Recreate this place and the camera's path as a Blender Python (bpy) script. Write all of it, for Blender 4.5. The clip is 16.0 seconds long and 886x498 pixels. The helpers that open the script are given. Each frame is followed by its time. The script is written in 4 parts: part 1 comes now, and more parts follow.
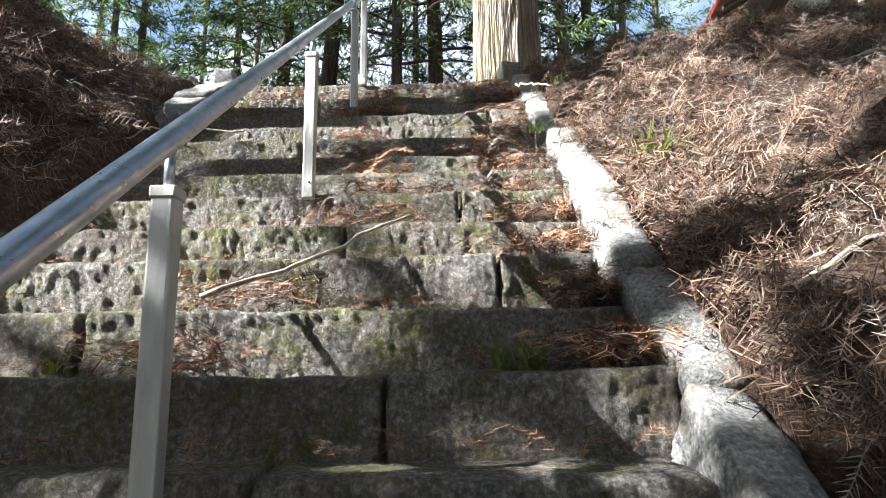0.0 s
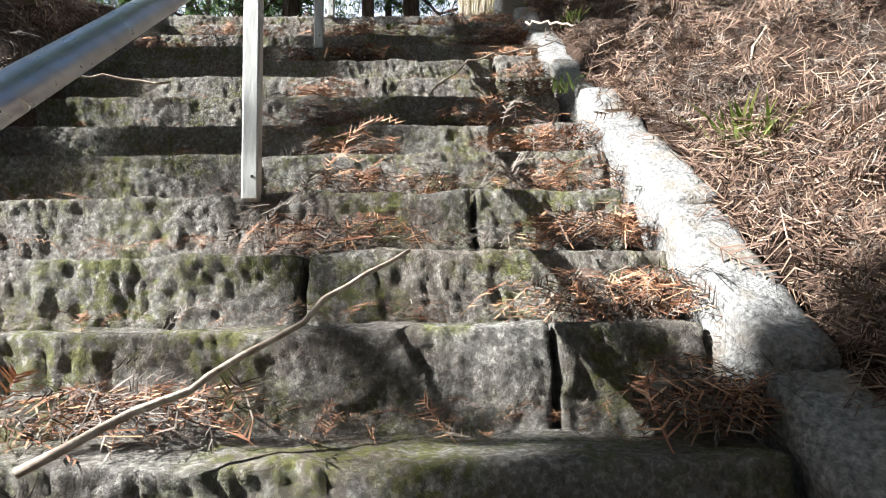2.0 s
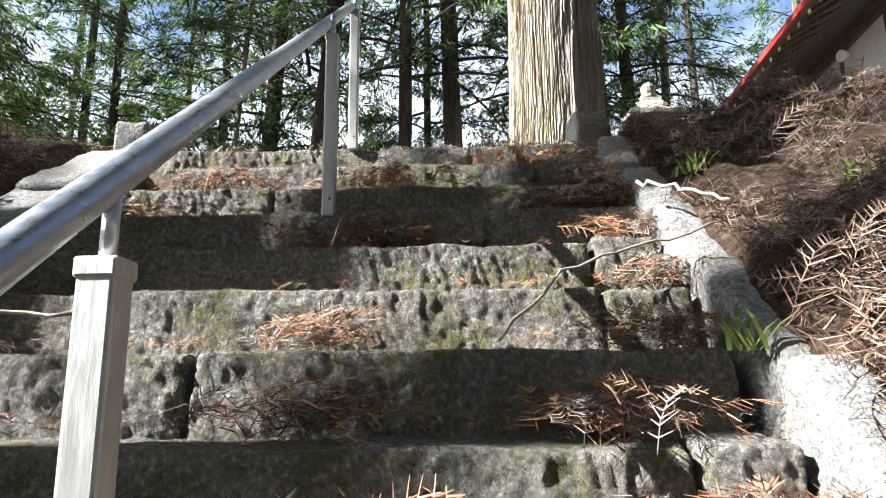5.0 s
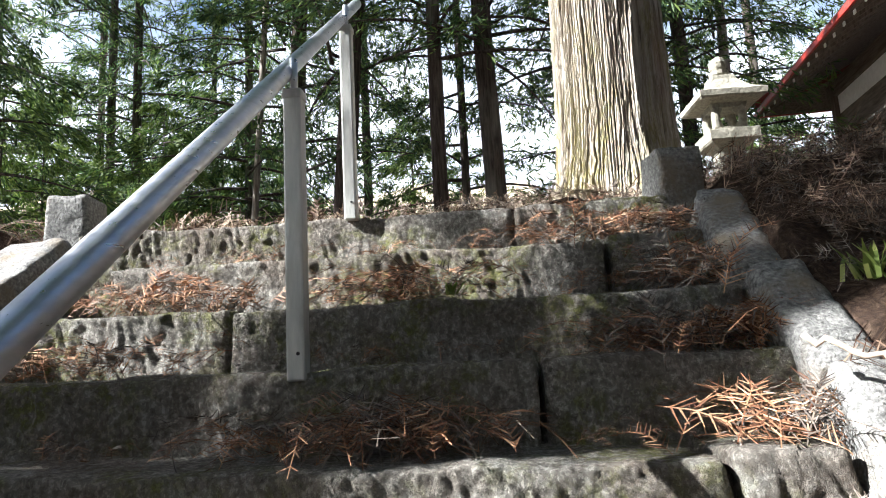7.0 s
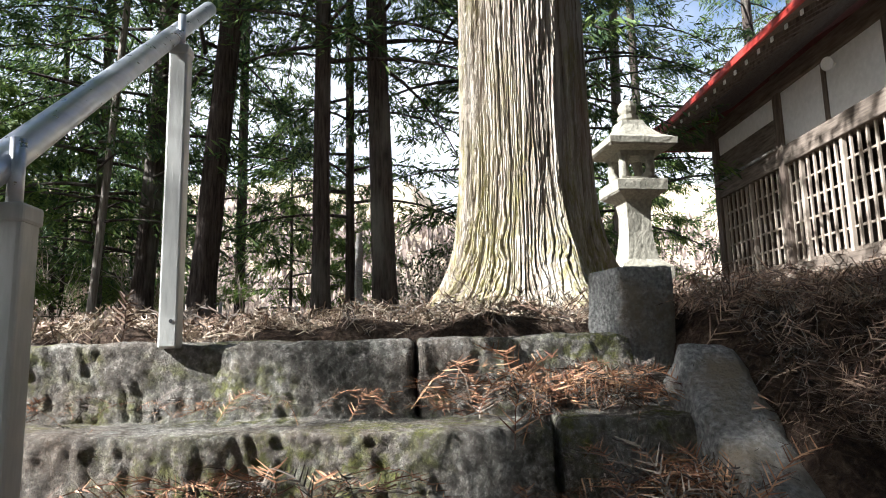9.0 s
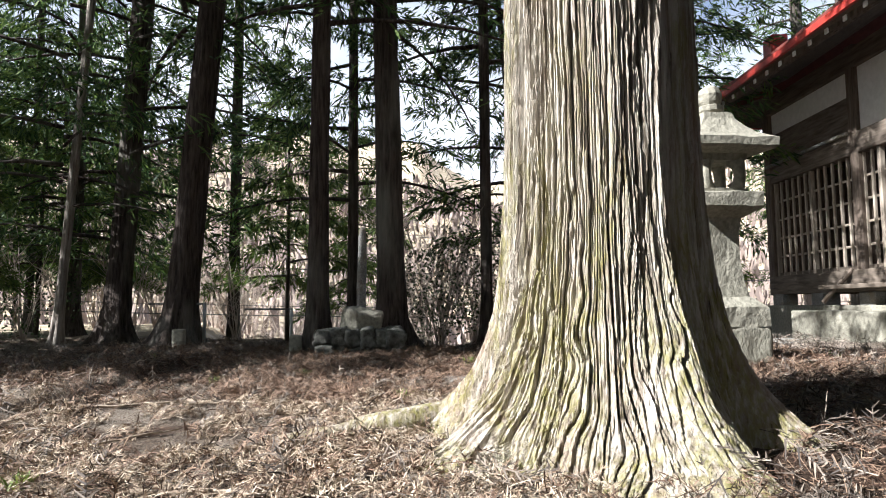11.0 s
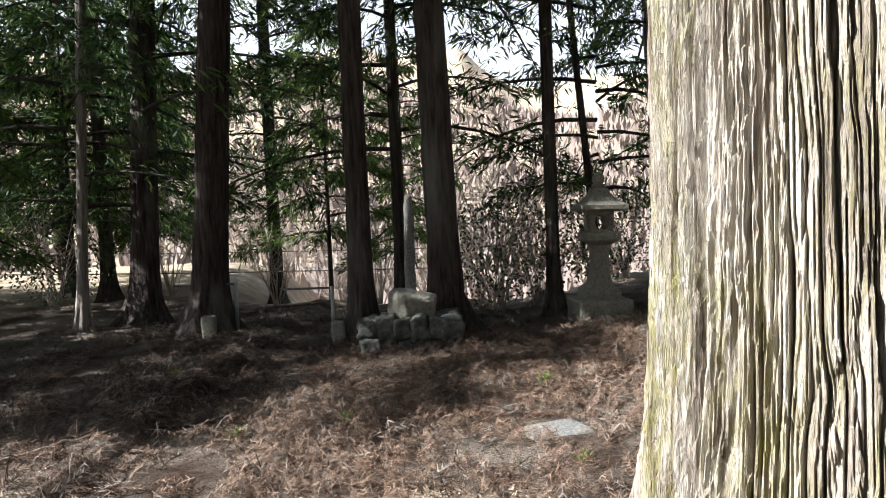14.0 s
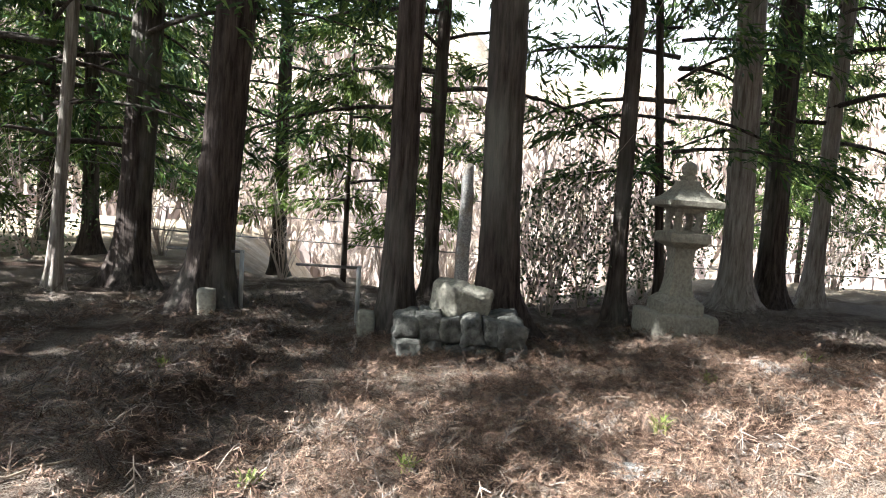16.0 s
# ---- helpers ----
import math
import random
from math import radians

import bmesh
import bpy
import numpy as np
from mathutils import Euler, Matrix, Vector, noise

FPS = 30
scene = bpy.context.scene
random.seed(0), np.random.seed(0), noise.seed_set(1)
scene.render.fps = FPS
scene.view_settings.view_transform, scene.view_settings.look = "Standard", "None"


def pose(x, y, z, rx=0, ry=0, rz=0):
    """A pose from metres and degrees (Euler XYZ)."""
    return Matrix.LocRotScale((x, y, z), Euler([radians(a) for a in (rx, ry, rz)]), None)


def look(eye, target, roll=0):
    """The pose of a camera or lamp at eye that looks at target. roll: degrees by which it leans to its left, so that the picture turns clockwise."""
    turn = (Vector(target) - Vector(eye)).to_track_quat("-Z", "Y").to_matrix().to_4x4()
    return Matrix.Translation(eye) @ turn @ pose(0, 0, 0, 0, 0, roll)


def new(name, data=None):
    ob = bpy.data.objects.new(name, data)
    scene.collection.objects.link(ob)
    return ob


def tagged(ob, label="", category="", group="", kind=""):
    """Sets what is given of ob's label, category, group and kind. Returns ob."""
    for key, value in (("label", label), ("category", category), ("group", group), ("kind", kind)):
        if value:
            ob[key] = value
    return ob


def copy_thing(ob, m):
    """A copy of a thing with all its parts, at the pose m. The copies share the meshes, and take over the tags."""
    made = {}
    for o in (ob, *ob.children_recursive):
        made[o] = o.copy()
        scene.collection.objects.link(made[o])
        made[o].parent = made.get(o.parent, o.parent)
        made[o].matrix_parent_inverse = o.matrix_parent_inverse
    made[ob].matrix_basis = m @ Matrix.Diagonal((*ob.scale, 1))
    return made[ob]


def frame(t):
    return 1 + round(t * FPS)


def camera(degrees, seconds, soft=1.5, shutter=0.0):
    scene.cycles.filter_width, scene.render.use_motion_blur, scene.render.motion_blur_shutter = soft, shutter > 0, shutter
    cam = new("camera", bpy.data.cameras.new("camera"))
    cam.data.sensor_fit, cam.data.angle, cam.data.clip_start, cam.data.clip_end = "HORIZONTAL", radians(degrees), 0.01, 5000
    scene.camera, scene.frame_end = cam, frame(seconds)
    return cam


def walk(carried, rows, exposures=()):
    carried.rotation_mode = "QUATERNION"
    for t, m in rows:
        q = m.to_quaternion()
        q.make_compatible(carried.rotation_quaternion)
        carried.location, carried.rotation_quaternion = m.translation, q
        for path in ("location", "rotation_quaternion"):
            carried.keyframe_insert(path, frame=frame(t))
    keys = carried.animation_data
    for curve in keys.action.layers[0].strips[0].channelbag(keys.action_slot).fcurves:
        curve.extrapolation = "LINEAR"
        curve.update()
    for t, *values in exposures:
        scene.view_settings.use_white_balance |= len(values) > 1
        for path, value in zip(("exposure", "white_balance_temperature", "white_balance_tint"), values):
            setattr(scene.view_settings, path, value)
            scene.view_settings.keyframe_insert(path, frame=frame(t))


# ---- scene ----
cam = camera(68.4, 16.0, soft=1.0)
PATH = [
    (0, (0.077, 0.227, -2.611), (0.04, 2.183, -2.195), -0.9),
    (0.5, (0.035, 0.436, -2.524), (0.068, 2.415, -2.239), -1.3),
    (1, (-0.019, 0.612, -2.361), (0.07, 2.586, -2.05), -2.6),
    (1.5, (0.053, 0.813, -2.266), (0.294, 2.776, -1.972), -1.9),
    (2, (-0.041, 1.026, -2.15), (0.01, 3.014, -1.944), -1.0),
    (2.5, (-0.012, 1.204, -1.978), (0.087, 3.184, -1.713), -2.0),
    (3, (-0.057, 1.39, -1.755), (0.046, 3.354, -1.389), -2.4),
    (3.5, (-0.179, 1.604, -1.628), (-0.251, 3.555, -1.19), -0.4),
    (3.7, (-0.171, 1.682, -1.576), (-0.245, 3.631, -1.133), -0.0),
    (5.8, (-0.096, 2.5, -1.037), (-0.169, 4.476, -0.736), -1.6),
    (6, (-0.147, 2.601, -0.965), (-0.371, 4.573, -0.719), -2.2),
    (6.5, (-0.134, 2.799, -0.795), (-0.459, 4.759, -0.564), -3.3),
    (7, (-0.076, 2.973, -0.561), (-0.278, 4.938, -0.247), -3.0),
    (7.5, (-0.182, 3.174, -0.406), (-0.359, 5.127, -0.012), -0.9),
    (8, (-0.119, 3.309, -0.309), (-0.165, 5.264, 0.106), 0.3),
    (8.5, (-0.063, 3.517, -0.146), (0.054, 5.476, 0.243), -1.3),
    (9, (-0.122, 3.711, -0.031), (0.042, 5.682, 0.265), -1.3),
    (11.3, (-0.155, 5.099, 0.735), (-0.01, 7.087, 0.903), -0.3),
    (11.5, (-0.163, 5.163, 0.779), (-0.013, 7.151, 0.942), -0.1),
    (12, (-0.204, 5.4, 0.878), (-0.055, 7.389, 1.015), -0.3),
    (12.5, (-0.151, 5.598, 0.996), (0.096, 7.582, 1.05), 0.4),
    (13, (-0.194, 5.823, 1.138), (-0.145, 7.822, 1.111), -1.3),
    (13.5, (-0.185, 6.018, 1.272), (-0.176, 8.017, 1.238), -1.5),
    (14, (-0.191, 6.235, 1.417), (-0.196, 8.233, 1.317), -2.4),
    (14.5, (-0.288, 6.691, 1.369), (-0.57, 8.67, 1.296), -0.3),
    (15, (-0.38, 6.916, 1.412), (-0.671, 8.888, 1.26), 2.9),
    (15.5, (-0.561, 7.222, 1.422), (-0.715, 9.209, 1.248), 2.7),
    (16, (-0.84, 7.6, 1.355), (-0.81, 9.594, 1.2), 3.4),
]
walk(cam, [(t, look(eye, target, roll)) for t, eye, target, roll in PATH],
     [(t, e, 5900, 10) for t, e in ((0, 2.85), (1.5, 2.55), (2.5, 2.45), (3.5, 2.5), (6.2, 2.6), (9, 2.2), (12, 1.75), (14.3, 1.75), (15, 2.55), (16, 2.85))])

# ------------------------------------------------------------------ light
SUN_DIR = Vector((-0.77, -0.22, 0.60)).normalized()  # towards the sun
world = bpy.data.worlds.new("sky")
scene.world = world
world.use_nodes = True
wn = world.node_tree
sky = wn.nodes.new("ShaderNodeTexSky")
sky.sky_type = "NISHITA"
sky.sun_disc = False
sky.sun_elevation = math.asin(SUN_DIR.z)
sky.sun_rotation = math.atan2(SUN_DIR.x, SUN_DIR.y)
wn.links.new(sky.outputs[0], wn.nodes["Background"].inputs[0])
wn.nodes["Background"].inputs[1].default_value = 0.046
sky.dust_density = 2.0
# broken white cloud, thickening to haze towards the horizon
tc = wn.nodes.new("ShaderNodeTexCoord")
cl = wn.nodes.new("ShaderNodeTexNoise")
cl.inputs["Scale"].default_value, cl.inputs["Detail"].default_value = 3.0, 5
wn.links.new(tc.outputs["Generated"], cl.inputs["Vector"])
sep = wn.nodes.new("ShaderNodeSeparateXYZ")
wn.links.new(tc.outputs["Generated"], sep.inputs[0])
low = wn.nodes.new("ShaderNodeMapRange")
low.inputs[1].default_value, low.inputs[2].default_value, low.inputs[3].default_value, low.inputs[4].default_value = 0.15, 0.75, 0.35, -0.35
wn.links.new(sep.outputs[2], low.inputs[0])
add = wn.nodes.new("ShaderNodeMath")
wn.links.new(cl.outputs[0], add.inputs[0])
wn.links.new(low.outputs[0], add.inputs[1])
cr = wn.nodes.new("ShaderNodeMapRange")
cr.inputs[1].default_value, cr.inputs[2].default_value = 0.38, 0.66
wn.links.new(add.outputs[0], cr.inputs[0])
mx = wn.nodes.new("ShaderNodeMix")
mx.data_type = "RGBA"
wn.links.new(cr.outputs[0], mx.inputs[0])
wn.links.new(sky.outputs[0], mx.inputs[6])
mx.inputs[7].default_value = (8.4, 8.6, 8.8, 1)
wn.links.new(mx.outputs[2], wn.nodes["Background"].inputs[0])
sun = new("sun", bpy.data.lights.new("sun", "SUN"))
sun.data.energy, sun.data.angle, sun.data.color = 5.0, radians(0.53), (1.0, 0.96, 0.90)
sun.matrix_world = look((0, 0, 30), Vector((0, 0, 30)) - SUN_DIR)

# ------------------------------------------------------------------ small tools


def hash3(i, j, k, seed):
    n = (i * 374761393 + j * 668265263 + k * 1274126177 + seed * 974634777) & 0x7FFFFFFF
    n = ((n ^ (n >> 13)) * 1103515245) & 0x7FFFFFFF
    n = ((n ^ (n >> 16)) * 69069) & 0x7FFFFFFF
    return ((n >> 7) & 0xFFFF) / 65535.0


def vnoise(x, y, z=0.0, seed=0):
    """Smooth value noise in 0..1 on arrays."""
    x, y, z = np.broadcast_arrays(np.asarray(x, float), np.asarray(y, float), np.asarray(z, float))
    i, j, k = np.floor(x).astype(np.int64), np.floor(y).astype(np.int64), np.floor(z).astype(np.int64)
    u, v, w = x - i, y - j, z - k
    u, v, w = (a * a * (3 - 2 * a) for a in (u, v, w))
    out = 0
    for a in (0, 1):
        for b in (0, 1):
            for c in (0, 1):
                out = out + hash3(i + a, j + b, k + c, seed) * (u if a else 1 - u) * (v if b else 1 - v) * (w if c else 1 - w)
    return out


def fbm(x, y, z=0.0, seed=0, octaves=3):
    s, a, t = 0, 0.5, 0
    for o in range(octaves):
        f = 2.0 ** o
        s, t, a = s + a * vnoise(np.asarray(x) * f, np.asarray(y) * f, np.asarray(z) * f, seed + o), t + a, a * 0.5
    return s / t


def quads_mesh(name, verts, faces, smooth=False):
    verts, faces = np.asarray(verts, np.float32), np.asarray(faces, np.int32)
    me = bpy.data.meshes.new(name)
    k = faces.shape[1]
    me.vertices.add(len(verts))
    me.vertices.foreach_set("co", verts.ravel())
    me.loops.add(faces.size)
    me.loops.foreach_set("vertex_index", faces.ravel())
    me.polygons.add(len(faces))
    me.polygons.foreach_set("loop_start", np.arange(0, faces.size, k, dtype=np.int32))
    me.polygons.foreach_set("use_smooth", np.full(len(faces), smooth))
    me.update(calc_edges=True)
    me.validate()
    return me


def part(name, data, material, parent=None, label="", smooth=None):
    """One mesh object, from a mesh or a bmesh, under a thing or a part."""
    if isinstance(data, bmesh.types.BMesh):
        me = bpy.data.meshes.new(name)
        data.to_mesh(me)
        data.free()
        data = me
    if smooth is not None:
        data.polygons.foreach_set("use_smooth", np.full(len(data.polygons), smooth))
    if not data.materials:
        data.materials.append(material)
    ob = new(name, data)
    ob.parent = parent
    if label:
        ob["label"] = label
    return ob


def empty(name, label, category, group="", kind="", at=None):
    ob = new(name)
    ob.empty_display_size = 0.1
    if at is not None:
        ob.matrix_basis = at
    return tagged(ob, label, category, group, kind)


def box(bm, x0, x1, y0, y1, z0, z1, bevel=0.0):
    r = bmesh.ops.create_cube(bm, size=1)
    vs = r["verts"]
    bmesh.ops.scale(bm, vec=(x1 - x0, y1 - y0, z1 - z0), verts=vs)
    bmesh.ops.translate(bm, vec=((x0 + x1) / 2, (y0 + y1) / 2, (z0 + z1) / 2), verts=vs)
    if bevel:
        es = {e for v in vs for e in v.link_edges}
        bmesh.ops.bevel(bm, geom=list(es), offset=bevel, segments=2, affect="EDGES", profile=0.5)
    return bm


def boxbm(*a, **k):
    return box(bmesh.new(), *a, **k)


def tube(points, radii, sides=10, name="tube", smooth=True, wob=0.0, seed=0):
    """A tapered tube along points (arrays), closed at both ends by points."""
    P = np.asarray(points, float)
    R = np.broadcast_to(np.asarray(radii, float), (len(P),)).copy()
    T = np.gradient(P, axis=0)
    T /= np.linalg.norm(T, axis=1)[:, None] + 1e-9
    ref = np.array([0.0, 0.0, 1.0]) if abs(T[:, 2]).mean() < 0.8 else np.array([1.0, 0.0, 0.0])
    A = np.cross(T, ref)
    A /= np.linalg.norm(A, axis=1)[:, None] + 1e-9
    B = np.cross(T, A)
    th = np.linspace(0, 2 * np.pi, sides, endpoint=False)
    ring = P[:, None] + R[:, None, None] * (np.cos(th)[None, :, None] * A[:, None] + np.sin(th)[None, :, None] * B[:, None])
    if wob:
        ring = ring + wob * (np.stack([vnoise(ring[..., 0] * 9, ring[..., 1] * 9, ring[..., 2] * 9, seed + s) for s in range(3)], -1) - 0.5)
    n = len(P)
    V = ring.reshape(-1, 3)
    i, j = np.meshgrid(np.arange(n - 1), np.arange(sides), indexing="ij")
    jn = (j + 1) % sides
    F = np.stack([i * sides + j, i * sides + jn, (i + 1) * sides + jn, (i + 1) * sides + j], -1).reshape(-1, 4)
    a, b = len(V), len(V) + 1
    V = np.vstack([V, P[:1], P[-1:]])
    jj = np.arange(0, sides, 2)
    F = np.vstack([F, np.stack([np.full_like(jj, a), (jj + 2) % sides, (jj + 1) % sides, jj], -1),
                   np.stack([np.full_like(jj, b), (n - 1) * sides + jj, (n - 1) * sides + (jj + 1) % sides, (n - 1) * sides + (jj + 2) % sides], -1)])
    return V, F


def join(parts):
    """Joins (V, F) pairs."""
    vs, fs, o = [], [], 0
    for V, F in parts:
        vs.append(V)
        fs.append(np.asarray(F) + o)
        o += len(V)
    return np.vstack(vs), np.vstack(fs)


def rounded_box(sx, sy, sz, res, r):
    """A box centred on x and y, from z = 0 up, of even quads with rounded edges."""
    step = res if isinstance(res, tuple) else (res, res, res)
    n = [max(2, int(round(s / q))) for s, q in zip((sx, sy, sz), step)]
    half = np.array([sx, sy, sz]) / 2
    vs, fs, o = [], [], 0
    for ax in range(3):
        u, v = (ax + 1) % 3, (ax + 2) % 3
        gu, gv = np.meshgrid(np.linspace(-half[u], half[u], n[u] + 1), np.linspace(-half[v], half[v], n[v] + 1), indexing="ij")
        for s in (-1, 1):
            P = np.zeros(gu.shape + (3,))
            P[..., u], P[..., v], P[..., ax] = gu, gv, s * half[ax]
            i, j = np.meshgrid(np.arange(n[u]), np.arange(n[v]), indexing="ij")
            m = n[v] + 1
            F = np.stack([i * m + j, (i + 1) * m + j, (i + 1) * m + j + 1, i * m + j + 1], -1).reshape(-1, 4)
            fs.append((F if s > 0 else F[:, ::-1]) + o)
            vs.append(P.reshape(-1, 3))
            o += P.shape[0] * P.shape[1]
    V, F = np.vstack(vs), np.vstack(fs)
    _, first, inv = np.unique(np.round(V, 5), axis=0, return_index=True, return_inverse=True)
    V, F = V[first], inv.reshape(-1)[F]
    q = np.clip(V, -(half - r), half - r)
    d = V - q
    V = q + r * d / (np.linalg.norm(d, axis=1)[:, None] + 1e-9)
    V[:, 2] += half[2]
    return V, F


# ------------------------------------------------------------------ materials


class Mat:
    """A node material, written from the base colour outwards."""

    def __init__(self, name, rough=0.8, metal=0.0, spec=0.3):
        self.m = bpy.data.materials.new(name)
        self.m.use_nodes = True
        self.t = self.m.node_tree
        self.b = self.t.nodes["Principled BSDF"]
        self.b.inputs["Roughness"].default_value = rough
        self.b.inputs["Metallic"].default_value = metal
        self.b.inputs["Specular IOR Level"].default_value = spec
        self.co = self.node("ShaderNodeNewGeometry").outputs["Position"]

    def node(self, kind, **props):
        n = self.t.nodes.new(kind)
        for k, v in props.items():
            setattr(n, k, v)
        return n

    def put(self, socket, value):
        if isinstance(value, bpy.types.NodeSocket):
            self.t.links.new(value, socket)
        else:
            socket.default_value = value

    def local(self):
        self.co = self.node("ShaderNodeTexCoord").outputs["Object"]
        return self

    def noise(self, scale, detail=4, stretch=(1, 1, 1), rough=0.6, distort=0.0):
        mp = self.node("ShaderNodeMapping")
        mp.inputs["Scale"].default_value = stretch
        self.put(mp.inputs["Vector"], self.co)
        n = self.node("ShaderNodeTexNoise")
        self.put(n.inputs["Vector"], mp.outputs[0])
        n.inputs["Scale"].default_value, n.inputs["Detail"].default_value = scale, detail
        n.inputs["Roughness"].default_value, n.inputs["Distortion"].default_value = rough, distort
        return n.outputs[0]

    def voronoi(self, scale, stretch=(1, 1, 1), feature="F1", out="Distance"):
        mp = self.node("ShaderNodeMapping")
        mp.inputs["Scale"].default_value = stretch
        self.put(mp.inputs["Vector"], self.co)
        n = self.node("ShaderNodeTexVoronoi", feature=feature)
        self.put(n.inputs["Vector"], mp.outputs[0])
        n.inputs["Scale"].default_value = scale
        return n.outputs[out]

    def ramp(self, value, *stops):
        r = self.node("ShaderNodeValToRGB")
        e = r.color_ramp.elements
        while len(e) < len(stops):
            e.new(0.5)
        for s, (p, c) in zip(e, stops):
            s.position = p
            s.color = (*c, 1) if len(c) == 3 else c
        self.put(r.inputs[0], value)
        return r.outputs[0]

    def grey(self, value, a, b):
        return self.ramp(value, (a, (0, 0, 0)), (b, (1, 1, 1)))

    def mix(self, fac, a, b, blend="MIX"):
        n = self.node("ShaderNodeMix", data_type="RGBA", blend_type=blend)
        self.put(n.inputs[0], fac)
        self.put(n.inputs[6], a if not isinstance(a, tuple) or len(a) == 4 else (*a, 1))
        self.put(n.inputs[7], b if not isinstance(b, tuple) or len(b) == 4 else (*b, 1))
        return n.outputs[2]

    def math(self, op, a, b):
        n = self.node("ShaderNodeMath", operation=op)
        self.put(n.inputs[0], a)
        self.put(n.inputs[1], b)
        return n.outputs[0]

    def island(self):
        return self.node("ShaderNodeNewGeometry").outputs["Random Per Island"]

    def each(self):
        return self.node("ShaderNodeObjectInfo").outputs["Random"]

    def upward(self):
        s = self.node("ShaderNodeSeparateXYZ")
        self.put(s.inputs[0], self.node("ShaderNodeNewGeometry").outputs["Normal"])
        return s.outputs[2]

    def colour(self, c):
        self.put(self.b.inputs["Base Color"], c if not isinstance(c, tuple) or len(c) == 4 else (*c, 1))
        return self

    def bump(self, height, distance=0.01, strength=1.0):
        n = self.node("ShaderNodeBump")
        n.inputs["Distance"].default_value, n.inputs["Strength"].default_value = distance, strength
        self.put(n.inputs["Height"], height)
        old = self.b.inputs["Normal"].links
        if old:
            self.put(n.inputs["Normal"], old[0].from_socket)
        self.put(self.b.inputs["Normal"], n.outputs[0])
        return self

    def rough(self, value):
        self.put(self.b.inputs["Roughness"], value)
        return self


def mat_step():
    m = Mat("old_step_stone", 0.9, spec=0.2)
    fine, big = m.noise(55, 6), m.noise(3.2, 5)
    c = m.ramp(fine, (0.3, (0.13, 0.12, 0.105)), (0.48, (0.36, 0.335, 0.29)), (0.68, (0.60, 0.57, 0.50)))
    c = m.mix(m.grey(big, 0.42, 0.68), c, m.mix(0.6, c, (0.16, 0.10, 0.06)))
    moss = m.math("MULTIPLY", m.grey(m.noise(4.3, 5), 0.46, 0.60), m.grey(m.noise(34, 4), 0.40, 0.56))
    c = m.mix(m.math("MULTIPLY", moss, 0.8), c, (0.19, 0.20, 0.035))
    lich = m.math("MULTIPLY", m.grey(m.noise(13, 5), 0.56, 0.66), 0.55)
    c = m.mix(lich, c, (0.48, 0.47, 0.42))
    pit = m.noise(85, 6, (1, 1, 0.8), 0.75)
    # darkens the pits in colour: grime plus the shade that sits in them
    c = m.mix(m.math("MULTIPLY", m.grey(pit, 0.47, 0.35), 0.45), c, (0.05, 0.042, 0.034))
    m.colour(c).bump(m.noise(190, 6, rough=0.75), 0.016).bump(pit, 0.045)
    return m.m


def mat_curb():
    m = Mat("pale_curb_granite", 0.85, spec=0.25)
    c = m.ramp(m.noise(75, 5), (0.3, (0.10, 0.096, 0.09)), (0.5, (0.22, 0.215, 0.20)), (0.7, (0.38, 0.37, 0.335)))
    c = m.mix(m.grey(m.noise(5, 5), 0.5, 0.7), c, (0.2, 0.16, 0.11))
    m.colour(c).bump(m.noise(34, 5, rough=0.7), 0.02).bump(m.noise(110, 5), 0.008)
    return m.m


def mat_soil():
    m = Mat("needle_strewn_soil", 0.95, spec=0.1)
    n = m.noise(26, 7, (1, 1, 1), 0.75, 1.5)
    c = m.ramp(n, (0.3, (0.022, 0.015, 0.012)), (0.5, (0.07, 0.045, 0.032)), (0.68, (0.19, 0.135, 0.095)))
    grit = m.grey(m.noise(1.1, 4), 0.40, 0.56)
    grit = m.math("MULTIPLY", grit, m.grey(m.noise(130, 3), 0.4, 0.6))
    # bare pale sand only on the level terrace
    s = m.node("ShaderNodeSeparateXYZ")
    m.put(s.inputs[0], m.co)
    level = m.node("ShaderNodeMapRange")
    m.put(level.inputs[0], s.outputs[1])
    level.inputs[1].default_value, level.inputs[2].default_value = 5.6, 6.6
    grit = m.math("MULTIPLY", grit, level.outputs[0])
    c = m.mix(m.math("MULTIPLY", grit, 0.6), c, (0.56, 0.49, 0.40))
    # far slopes are dry grass
    s = m.node("ShaderNodeSeparateXYZ")
    m.put(s.inputs[0], m.co)
    far = m.node("ShaderNodeMapRange")
    m.put(far.inputs[0], s.outputs[1])
    far.inputs[1].default_value, far.inputs[2].default_value = 17.0, 21.0
    dry = m.ramp(m.noise(0.9, 7, rough=0.75), (0.3, (0.22, 0.17, 0.11)), (0.5, (0.44, 0.36, 0.25)), (0.7, (0.60, 0.52, 0.40)))
    c = m.mix(far.outputs[0], c, dry)
    m.colour(c).bump(n, 0.05).bump(m.noise(160, 4), 0.008)
    return m.m


def mat_needle(name, lo, mid, hi):
    m = Mat(name, 0.7, spec=0.25)
    m.colour(m.ramp(m.island(), (0.0, lo), (0.45, mid), (1.0, hi)))
    return m.m


